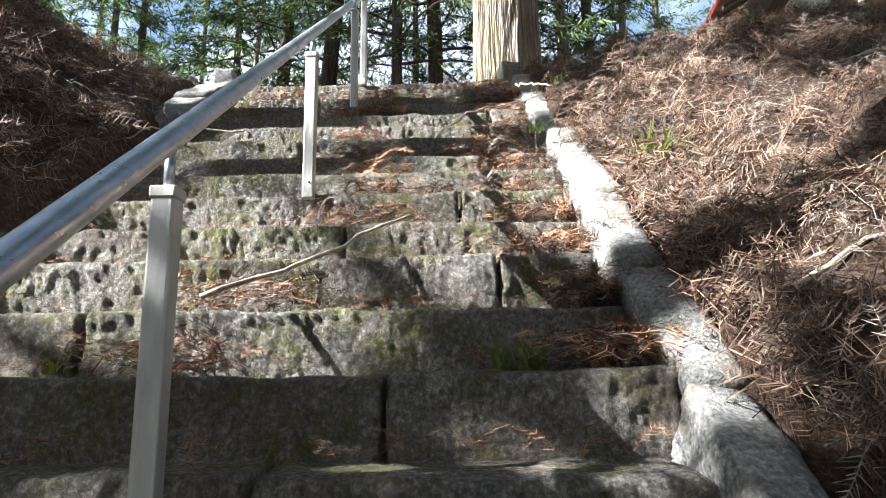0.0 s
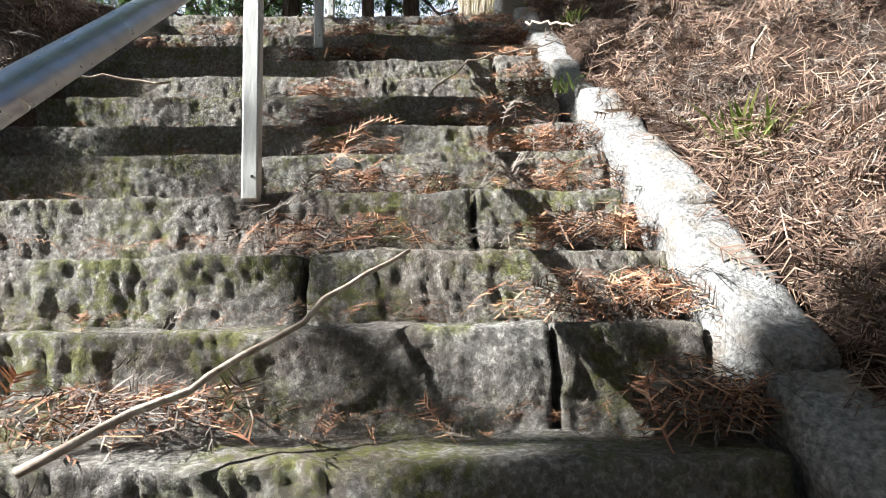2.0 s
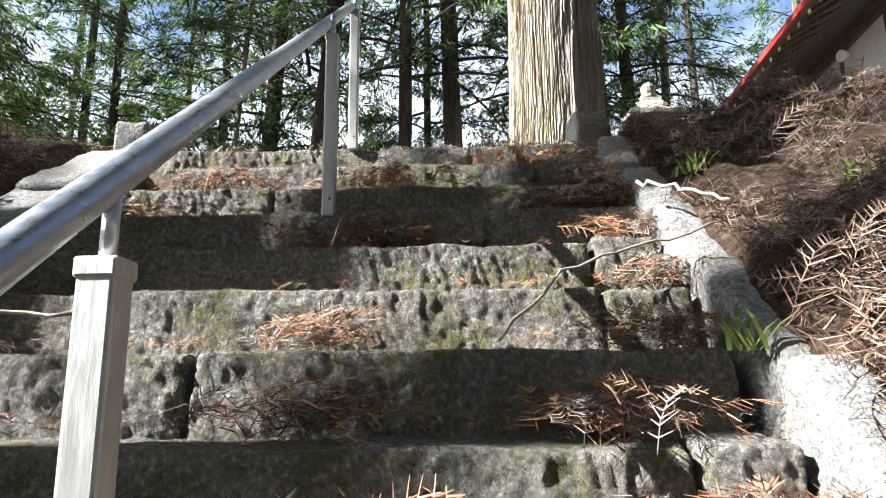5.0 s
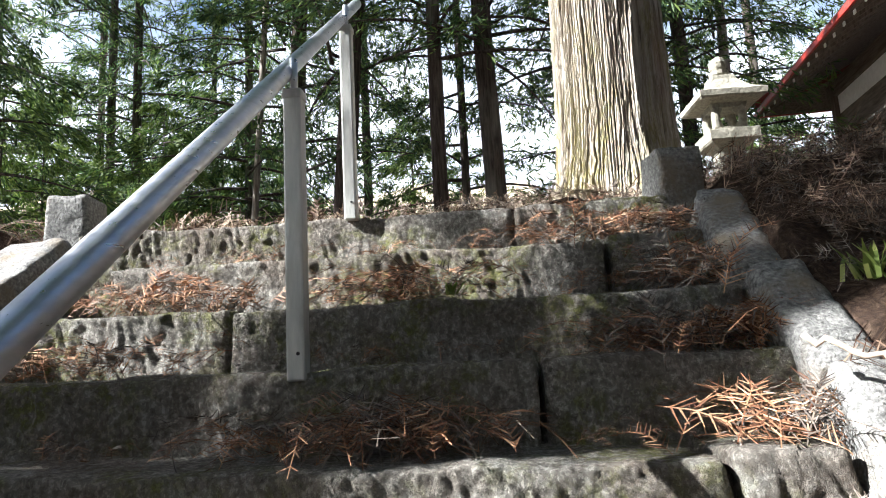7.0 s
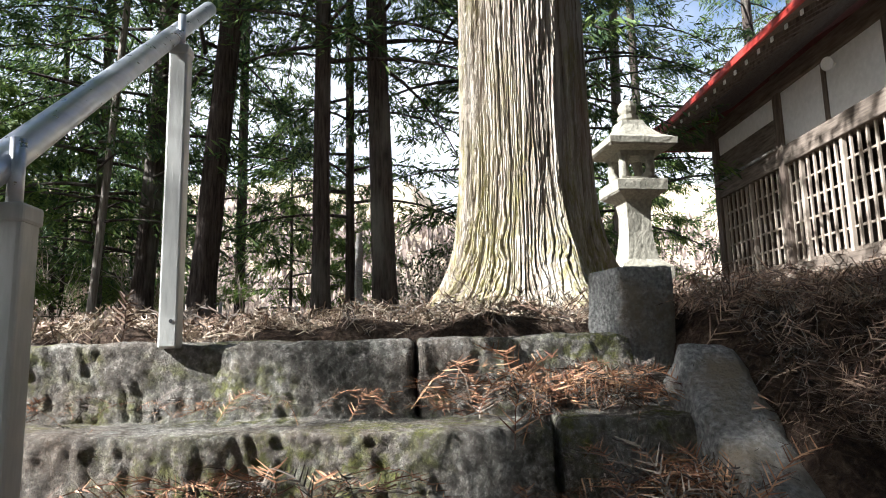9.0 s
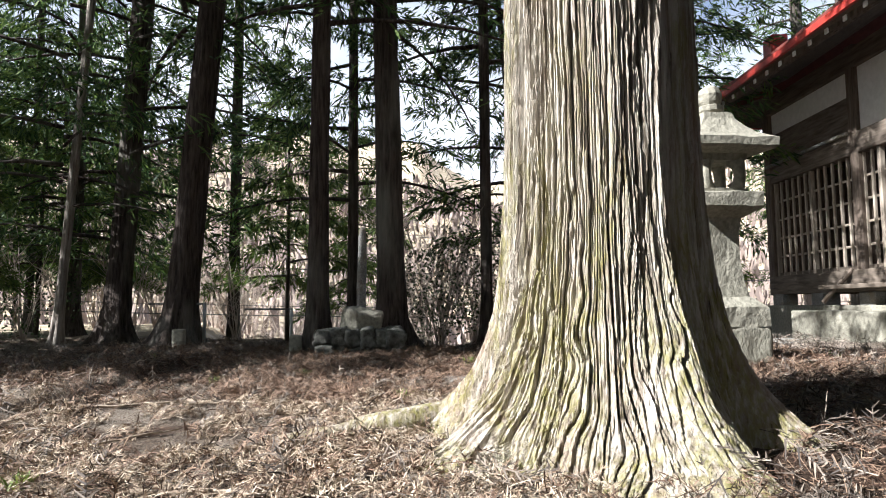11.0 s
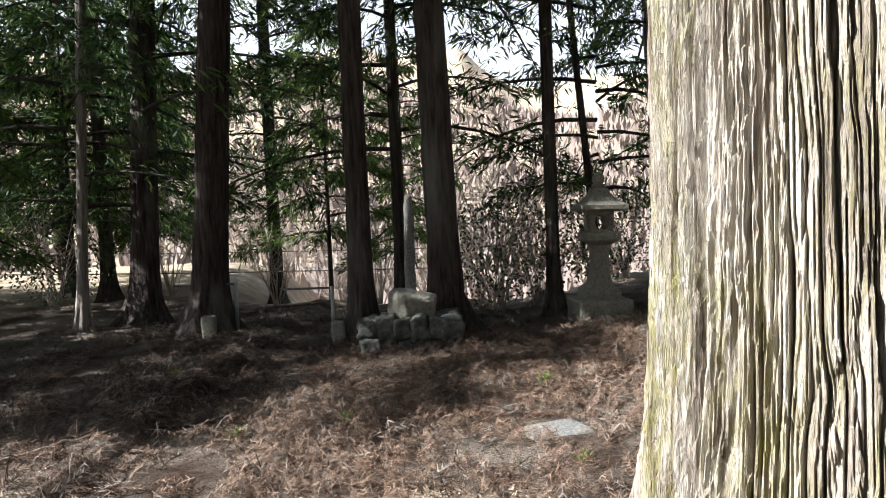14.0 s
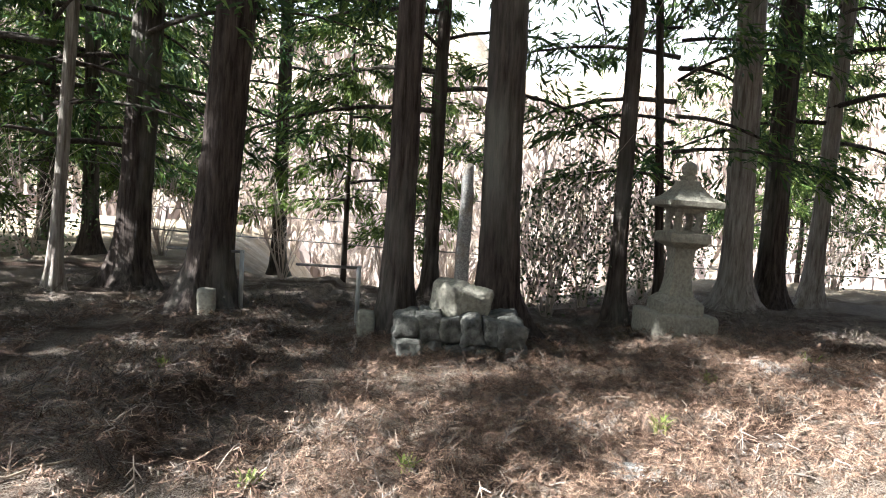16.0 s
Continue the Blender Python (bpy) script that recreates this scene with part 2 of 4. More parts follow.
def mat_bark_big():
    m = Mat("fissured_cedar_bark", 0.92, spec=0.15)
    n = m.noise(30, 6, (1, 1, 0.06), 0.65)
    c = m.ramp(n, (0.32, (0.06, 0.045, 0.035)), (0.42, (0.30, 0.25, 0.195)), (0.60, (0.60, 0.545, 0.46)))
    c = m.mix(m.grey(m.noise(3, 3, (1, 1, 0.25)), 0.5, 0.7), c, m.mix(0.4, c, (0.36, 0.23, 0.17)))
    s = m.node("ShaderNodeSeparateXYZ")
    m.put(s.inputs[0], m.co)
    low = m.node("ShaderNodeMapRange")
    m.put(low.inputs[0], s.outputs[2])
    for i, v in ((1, 1.9), (2, 0.1), (3, 0.0), (4, 1.0)):
        low.inputs[i].default_value = v
    moss = m.math("MULTIPLY", m.grey(m.math("ADD", m.noise(3.6, 5, (1, 1, 0.3)), m.math("MULTIPLY", low.outputs[0], 0.14)), 0.50, 0.64), m.grey(m.noise(45, 4, (1, 1, 0.3)), 0.38, 0.6))
    c = m.mix(m.math("MULTIPLY", moss, 0.65), c, (0.27, 0.25, 0.06))
    m.colour(c).bump(n, 0.035).bump(m.noise(75, 5, (1, 1, 0.05), 0.7), 0.02).bump(m.noise(140, 4, (1, 1, 0.3)), 0.006)
    return m.m


def mat_bark(name, dark, light):
    m = Mat(name, 0.92, spec=0.15)
    n = m.noise(26, 5, (1, 1, 0.1), 0.65)
    c = m.ramp(n, (0.35, dark), (0.68, light))
    c = m.mix(m.grey(m.noise(1.4, 4, (1, 1, 0.4)), 0.5, 0.72), c, m.mix(0.3, c, (0.36, 0.36, 0.30)))
    m.colour(c).bump(n, 0.03)
    return m.m


def mat_leaf(name, lo, mid, hi):
    m = Mat(name, 0.6, spec=0.3)
    c = m.ramp(m.island(), (0.0, lo), (0.55, mid), (1.0, hi))
    m.colour(c)
    tr = m.node("ShaderNodeBsdfTranslucent")
    m.put(tr.inputs[0], c)
    mx = m.node("ShaderNodeMixShader")
    mx.inputs[0].default_value = 0.35
    m.put(mx.inputs[1], m.b.outputs[0])
    m.put(mx.inputs[2], tr.outputs[0])
    m.put(m.t.nodes["Material Output"].inputs[0], mx.outputs[0])
    return m.m


def mat_plain(name, lo, hi, scale=20, rough=0.6, metal=0.0, stretch=(1, 1, 1), bump=0.004, spec=0.4):
    m = Mat(name, rough, metal, spec).local()
    n = m.noise(scale, 5, stretch)
    m.colour(m.ramp(n, (0.3, lo), (0.7, hi)))
    m.rough(m.ramp(m.noise(scale * 2.3, 4, stretch), (0.3, (rough - 0.1,) * 3), (0.7, (min(1, rough + 0.15),) * 3)))
    m.bump(n, bump)
    return m.m


STEP, CURB, SOIL = mat_step(), mat_curb(), mat_soil()
NEEDLE = mat_needle("dead_cedar_needles", (0.040, 0.022, 0.015), (0.125, 0.075, 0.050), (0.32, 0.225, 0.155))
NEEDLE_GREY = mat_needle("weathered_cedar_needles", (0.035, 0.029, 0.025), (0.10, 0.079, 0.063), (0.30, 0.25, 0.20))
STRAW = mat_needle("bleached_cedar_needles", (0.13, 0.09, 0.06), (0.34, 0.26, 0.18), (0.62, 0.52, 0.40))
NEEDLE_RED = mat_needle("fresh_fallen_cedar_sprays", (0.07, 0.026, 0.014), (0.25, 0.115, 0.06), (0.50, 0.30, 0.17))
TWIG = mat_plain("dry_twig_bark", (0.22, 0.16, 0.11), (0.50, 0.42, 0.33), 40, 0.85)
BARK_BIG = mat_bark_big()
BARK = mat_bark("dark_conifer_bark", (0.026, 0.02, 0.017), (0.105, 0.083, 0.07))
# lighter copy of the conifer bark, with sunlight put into the colour
BARK_SUNLIT = mat_bark("sunlit_conifer_bark", (0.15, 0.12, 0.10), (0.42, 0.38, 0.33))
LEAF = mat_leaf("conifer_green", (0.024, 0.05, 0.02), (0.062, 0.115, 0.036), (0.17, 0.24, 0.055))
LEAF_LIGHT = mat_leaf("fresh_conifer_green", (0.05, 0.09, 0.02), (0.10, 0.16, 0.035), (0.20, 0.26, 0.06))
GALV = mat_plain("galvanised_steel", (0.42, 0.44, 0.47), (0.62, 0.63, 0.65), 28, 0.34, 0.9, (1, 0.2, 1), 0.001)
ALU = mat_plain("dull_grey_post_metal", (0.36, 0.36, 0.33), (0.52, 0.51, 0.47), 30, 0.5, 0.55, (1, 1, 0.2), 0.002)
DARK = mat_plain("hole_shade", (0.01, 0.01, 0.01), (0.02, 0.02, 0.02))
LANTERN = mat_plain("lichened_lantern_stone", (0.17, 0.16, 0.125), (0.32, 0.30, 0.24), 26, 0.9, 0, (1, 1, 1), 0.012, 0.2)
WOOD = mat_plain("weathered_grey_wood", (0.065, 0.048, 0.037), (0.19, 0.15, 0.118), 24, 0.8, 0, (1, 1, 0.12), 0.004, 0.2)
WOOD_H = mat_plain("weathered_grey_beam", (0.065, 0.05, 0.039), (0.19, 0.155, 0.122), 24, 0.8, 0, (1, 0.12, 1), 0.004, 0.2)
# paler copy of the wood: sun on the lattice bars put into the colour
LATTICE = mat_plain("sunlit_lattice_wood", (0.20, 0.16, 0.125), (0.42, 0.36, 0.29), 24, 0.8, 0, (1, 1, 0.12), 0.004, 0.2)
ROOF = mat_plain("dark_red_roof_sheet", (0.10, 0.025, 0.02), (0.16, 0.04, 0.03), 8, 0.6)
PLASTER = mat_plain("white_plaster", (0.70, 0.69, 0.66), (0.82, 0.81, 0.78), 12, 0.85, 0, (1, 1, 1), 0.002, 0.2)
RED = mat_plain("red_painted_roof", (0.26, 0.022, 0.018), (0.40, 0.045, 0.03), 8, 0.45)
ROCK = mat_plain("dark_mossy_rock", (0.05, 0.05, 0.042), (0.20, 0.195, 0.17), 14, 0.9, 0, (1, 1, 1), 0.03, 0.2)
# the room's gloom is put into this board colour
DIM = mat_plain("shaded_room_board", (0.05, 0.04, 0.03), (0.10, 0.08, 0.06), 10, 0.9)

# ------------------------------------------------------------------ the ground

RISER, TREAD, TOP_Y, TOP_STEP = 0.198, 0.28, 5.45, 14
STAIR_L, STAIR_R = -1.70, 0.57  # edges of the flight


def nose(y):
    """Height of the line along the step edges."""
    return np.clip((np.asarray(y, float) - TOP_Y) * RISER / TREAD, -4.9, 0.0)


def smooth(a, b, x):
    t = np.clip((np.asarray(x, float) - a) / (b - a), 0, 1)
    return t * t * (3 - 2 * t)


def ground(x, y):
    x, y = np.asarray(x, float), np.asarray(y, float)
    n = nose(y)
    land = 0.02 + 0.03 * np.clip(x, -4, 2) + 0.17 * smooth(5.9, 9.8, y)
    plat = land - 0.06 * smooth(0.85, 2.2, x) * (1 - 0.85 * smooth(11.0, 14.0, y))
    right = np.minimum(n + 0.06 + 0.27 * np.clip(x - 0.80, 0, 9), plat + 0.02)
    lx = -2.15 + 0.45 * (1 - smooth(3.9, 4.7, y))
    left = np.minimum(n + 0.05 + 0.85 * np.clip(lx - x, 0, 9), land + 0.02 + 0.10 * (1 - smooth(5.0, 6.0, y)))
    z = np.where(x > -0.5, right, left)
    well = smooth(lx - 0.05, lx + 0.08, x) * (1 - smooth(0.63, 0.70, x)) * (1 - smooth(TOP_Y + 0.05, TOP_Y + 0.3, y))
    z = z * (1 - well) + (n - 0.42) * well
    z = z - 0.16 * smooth(11.5, 14.0, y) * smooth(0.0, 1.5, x)
    # beyond the terrace the land falls to a valley and rises again
    edge = 15.2 + 3.5 * smooth(2.0, 4.0, x) + 14 * smooth(-3.5, -8, x)
    z = z - 5.5 * smooth(0, 26, y - edge) + 60 * smooth(55, 210, y) * (0.45 + 0.9 * fbm(x * 0.018, y * 0.012, 0, 14, 4)) + 8 * smooth(60, 200, np.abs(x))
    lump = 0.20 * (fbm(x * 1.3, y * 1.3, 0, 5) - 0.5) + 0.13 * (fbm(x * 4.2, y * 4.2, 0, 9) - 0.5)
    side = 1 - 0.80 * smooth(5.5, 6.5, y) * (1 - smooth(16, 18, y))
    bank = smooth(0.85, 1.2, x) * (1 - smooth(5.6, 6.6, y)) * smooth(-1, 0.5, y)
    lump = lump + bank * (0.34 * (fbm(x * 2.6 + y, y * 3.2, 0, 41) - 0.5) + 0.17 * (vnoise(x * 7, y * 7, 0, 43) - 0.5))
    z = z + lump * side * (1 - well) + 3.0 * (fbm(x * 0.06, y * 0.06, 0, 3) - 0.5) * smooth(24, 60, y)
    return z


def spread(lo, hi, step, far, grow=1.22):
    core = np.arange(lo, hi + 1e-6, step)
    out, s = [], step
    p = hi
    while p < far:
        s *= grow
        p += s
        out.append(p)
    neg, s, p = [], step, lo
    while p > -far:
        s *= grow
        p -= s
        neg.append(p)
    return np.array(neg[::-1] + list(core) + out)


gx, gy = spread(-4.5, 5.5, 0.07, 420), spread(-1.5, 17.5, 0.07, 420)
GX, GY = np.meshgrid(gx, gy, indexing="ij")
gi, gj = np.meshgrid(np.arange(len(gx) - 1), np.arange(len(gy) - 1), indexing="ij")
m_ = len(gy)
ground_mesh = quads_mesh("ground", np.stack([GX, GY, ground(GX, GY)], -1).reshape(-1, 3),
                         np.stack([gi * m_ + gj, (gi + 1) * m_ + gj, (gi + 1) * m_ + gj + 1, gi * m_ + gj + 1], -1).reshape(-1, 4), True)
tagged(part("ground", ground_mesh, SOIL), "forest soil strewn with brown cedar litter", "ground", kind="structure")

# ------------------------------------------------------------------ the stone stairs


def rough_stone(sx, sy, sz, seed, res=0.016, r=0.018, amp=0.02, chisel=0.0):
    V, F = rounded_box(sx, sy, sz, res, min(r, sz * 0.3))
    o = seed * 7.13
    D = np.stack([fbm(V[:, 0] * 6 + o, V[:, 1] * 6, V[:, 2] * 6, s, 3) - 0.5 for s in (1, 2, 3)], -1)
    fine = np.stack([vnoise(V[:, 0] * 38 + o, V[:, 1] * 38, V[:, 2] * 38, s) - 0.5 for s in (4, 5, 6)], -1)
    V = V + D * amp * 1.6 + fine * amp * 0.4
    grain = vnoise(V[:, 0] * 62 + o, V[:, 1] * 62, V[:, 2] * 50, 31)
    if chisel:
        front = smooth(0.0, 0.5, -V[:, 1] / sy * 2 - 0.4)
        lean = V[:, 0] + 0.25 * V[:, 2]
        c = 0.45 * vnoise(lean * 62 + o, V[:, 2] * 22, 0, 8) + 0.35 * vnoise(lean * 27 + o, V[:, 2] * 8, 3, 9) + 0.20 * vnoise(V[:, 0] * 95 + o, V[:, 2] * 75, 3, 19)
        much = 0.45 + 0.55 * smooth(0.3, 0.6, vnoise(V[:, 0] * 2.5 + o, V[:, 2] * 2, 5, 23))
        V[:, 1] += front * 0.10 * V[:, 2]
        V[:, 1] -= front * 0.0075 * (grain - 0.5)
        V[:, 1] -= front * chisel * much * (0.65 * smooth(0.42, 0.56, c) + 0.6 * (c - 0.5))
    return V, F


stairs = empty("stone_stairs", "mossy rough-hewn stone stairs with rounded worn edges", "stairs", kind="structure")
rng = random.Random(4)
JOINTS = {14: (-0.05,), 13: (0.25,), 12: (-0.95,), 11: (-0.02,), 10: (0.32,), 9: (0.3,), 8: (-0.80,), 7: (0.36,), 6: (-0.62,), 5: (0.10,), 4: (-0.35,), 3: (0.22,), 2: (-1.02,), 1: (-0.10,)}
for i in range(-3, TOP_STEP + 1):
    y, z = TOP_Y - TREAD * (TOP_STEP - i), -RISER * (TOP_STEP - i)
    ends = [STAIR_L - rng.uniform(0.05, 0.2), *JOINTS.get(i, (rng.uniform(-0.9, 0.2),)), STAIR_R + rng.uniform(-0.02, 0.05)]
    for k, (a, b) in enumerate(zip(ends, ends[1:])):
        V, F = rough_stone(b - a - 0.012, 0.40, RISER + 0.05, i * 5 + k, (0.009, 0.026, 0.011), chisel=0.009)
        mid = V[F].mean(1)
        F = F[(mid[:, 2] > 0.012) & (mid[:, 1] < 0.185)]
        ob = part("step_stone", quads_mesh("step_stone", V, F, True), STEP, stairs)
        ob.matrix_basis = pose((a + b) / 2, y + 0.20 + rng.uniform(-0.012, 0.012), z - RISER - 0.05 + rng.uniform(-0.008, 0.008), rng.uniform(-0.8, 0.8), rng.uniform(-0.5, 0.5), rng.uniform(-0.6, 0.6))

# pale kerb stones down both sides, each ending in a block at the top
for side, x0, w in (("right", 0.665, 0.16), ("left", -1.92, 0.28)):
    kerb = empty("stair_kerb", "pale granite kerb of sloping stones beside the stairs", "kerb", "stair kerbs", "structure")
    slope = math.degrees(math.atan2(RISER, TREAD))
    y = TOP_Y - 0.12
    k = 0
    while y > (-0.8 if x0 > 0 else 4.3):
        ln = rng.uniform(0.38, 0.72)
        V, F = rough_stone(w, ln, 0.30, 90 + k + (40 if x0 < 0 else 0), 0.03, 0.03, 0.03)
        V[:, 1] -= ln / 2
        V[:, 2] -= 0.30
        ob = part("kerb_stone", quads_mesh("kerb_stone", V, F, True), CURB, kerb)
        ob.matrix_basis = pose(x0 + rng.uniform(-0.012, 0.012), y, float(nose(y)) + 0.055 + rng.uniform(-0.025, 0.025), slope + rng.uniform(-2.5, 2.5), rng.uniform(-5, 5), rng.uniform(-2.5, 2.5))
        y -= (ln - 0.01) * math.cos(radians(slope))
        k += 1
    V, F = rough_stone(0.175, 0.20, 0.50, 77 if x0 > 0 else 78, 0.02, 0.014, 0.016)
    ob = part("end_block", quads_mesh("end_block", V, F, True), CURB, kerb)
    ob.matrix_basis = pose(x0 - 0.08 if x0 > 0 else x0 - 0.03, TOP_Y + 0.14, -0.315, 0, 0, 10)

# ------------------------------------------------------------------ handrail
POSTS = ((1.50, -0.51), (2.94, -0.556), (4.64, -0.640), (5.48, -0.695))
RAIL = (-0.628, -0.06, -0.235, 0.732)
rail = empty("handrail", "galvanised steel pipe handrail on four square posts", "handrail")
for y, x in POSTS:
    i = math.floor((y - TOP_Y) / TREAD + 1e-6)
    zb = min(0.0, RISER * (i if y < TOP_Y else 0)) - 0.02
    top = 0.80 - 0.757 * (5.47 - y)
    p = part("post", boxbm(x - 0.025, x + 0.025, y - 0.025, y + 0.025, zb, top, 0.006), ALU, rail, "dull grey square metal post")
    part("post_cap", boxbm(x - 0.028, x + 0.028, y - 0.028, y + 0.028, top - 0.024, top + 0.004, 0.005), ALU, p)
    V, F = tube([(x, y, top - 0.01), (x, y, top + 0.10)], 0.011, 10)
    part("pin", quads_mesh("pin", V, F, True), GALV, p)
    # a near-black disc on the face paints the shade of a bolt hole
    for hz in (zb + 0.07,):
        V, F = tube([(x + 0.008, y - 0.027, hz), (x + 0.008, y - 0.022, hz)], 0.005, 8)
        part("bolt_hole", quads_mesh("bolt_hole", V, F), DARK, p)
V, F = tube([(RAIL[0] + RAIL[1] * (y - 4), y, RAIL[2] + RAIL[3] * (y - 4)) for y in np.linspace(0.2, 5.9, 20)], 0.0245, 20)
part("rail", quads_mesh("rail", V, F, True), GALV, rail, "shiny galvanised steel pipe rail")

# ------------------------------------------------------------------ the great cedar
BIG = (0.79, 7.86)


def trunk_mesh(name, r, height, sides, rings, flare, ridge, seed, lean=(0, 0), flare_h=0.45, lobes=5):
    th = np.linspace(0, 2 * np.pi, sides, endpoint=False)
    zz = np.concatenate([[-0.5], height * np.linspace(0, 1, rings) ** 1.9])
    T, Z = np.meshgrid(th, zz, indexing="xy")
    zc = np.clip(Z, 0, None)
    root = flare * np.exp(-zc / flare_h)
    lob = 1 + 0.30 * np.cos(lobes * T + seed) * np.exp(-zc / (flare_h * 2)) + 0.15 * np.cos((lobes + 3) * T + 2 * seed)
    R = (r + root * lob) * (1 - 0.5 * zc / max(height, 14)) * (1 + 0.05 * np.cos(2 * T + seed) + 0.03 * np.cos(3 * T + 1.7 * seed))
    warp = 0.9 * (vnoise(np.cos(T) * 2, np.sin(T) * 2, Z * 0.9, seed + 31) - 0.5)
    cx, cy = np.cos(T + warp * 0.12) * r * 44, np.sin(T + warp * 0.12) * r * 44
    b = vnoise(cx, cy, Z * 1.1, seed)
    b2 = vnoise(cx * 2.1, cy * 2.1, Z * 3.2, seed + 7)
    crack = smooth(0.0, 0.24, np.abs(b - 0.5) * 2)
    crack2 = smooth(0.0, 0.45, np.abs(b2 - 0.5) * 2)
    b3 = vnoise(cx * 4, cy * 4, Z * 14, seed + 9)
    R = R + ridge * (crack - 0.6) + ridge * 0.35 * (crack2 - 0.6) + ridge * 0.22 * (b3 - 0.5)
    X = np.cos(T) * R + lean[0] * Z
    Y = np.sin(T) * R + lean[1] * Z
    V = np.stack([X, Y, Z], -1).reshape(-1, 3)
    n = len(zz)
    i, j = np.meshgrid(np.arange(n - 1), np.arange(sides), indexing="ij")
    jn = (j + 1) % sides
    F = np.stack([i * sides + j, i * sides + jn, (i + 1) * sides + jn, (i + 1) * sides + j], -1).reshape(-1, 4)
    return quads_mesh(name, V, F, sides < 100)


def limb_points(length, rise, droop, n=7):
    s = np.linspace(0, 1, n)
    return np.stack([s * length, 0 * s, rise * s * length - droop * length * s ** 2], -1)


def crown_mesh(name, height, low, count, reach, seed, spray=24, needles=10, leaf=0.15):
    """Limbs as tubes; foliage as thousands of small drooping sprays along them."""
    r = np.random.default_rng(seed)
    twigs, leaves = [], []
    for k in range(count):
        h = low + (height - low) * (k + r.random()) / count
        ln = reach * (0.35 + 0.75 * (1 - (h - low) / (height - low)) ** 0.8) * r.uniform(0.55, 1.15)
        a = k * 2.4 + r.uniform(-0.5, 0.5)
        P = limb_points(ln, r.uniform(0.05, 0.4), r.uniform(0.25, 0.6))
        c, s = math.cos(a), math.sin(a)
        M = np.array([[c, -s, 0], [s, c, 0], [0, 0, 1]])
        Q = P @ M.T + (0, 0, h)
        twigs.append(tube(Q, np.linspace(0.012 + 0.008 * ln, 0.005, len(Q)), 4))
        m = int(spray * ln / reach * 1.3) + 4
        u = r.uniform(0.22, 1.0, m) ** 0.8
        base = np.stack([np.interp(u, np.linspace(0, 1, len(Q)), Q[:, d]) for d in range(3)], -1)
        side = r.normal(0, 1, (m, 3)) * (0.20 * ln * (1.15 - u))[:, None] * (1, 1, 0.35)
        base = base + side
        out = np.stack([np.full(m, c), np.full(m, s), np.full(m, -0.25)], -1) + r.normal(0, 0.5, (m, 3))
        base, out = np.repeat(base, needles, 0), np.repeat(out, needles, 0)
        q = len(base)
        out = out + r.normal(0, 0.55, (q, 3))
        out /= np.linalg.norm(out, axis=1)[:, None]
        sd = np.cross(out, r.normal(0, 1, (q, 3)))
        sd /= np.linalg.norm(sd, axis=1)[:, None] + 1e-9
        L = leaf * r.uniform(0.6, 1.4, (q, 1))
        W = L * 0.10
        p0 = base + r.normal(0, 0.075, (q, 3)) * (1, 1, 0.6)
        leaves.append(np.stack([p0, p0 + out * L * 0.5 + sd * W - (0, 0, 0.02), p0 + out * L - (0, 0, 0.05), p0 + out * L * 0.5 - sd * W - (0, 0, 0.02)], 1))
    Lf = np.concatenate(leaves).reshape(-1, 3)
    return quads_mesh(name + "_leaves", Lf, np.arange(len(Lf)).reshape(-1, 4)), quads_mesh(name + "_limbs", *join(twigs), True)


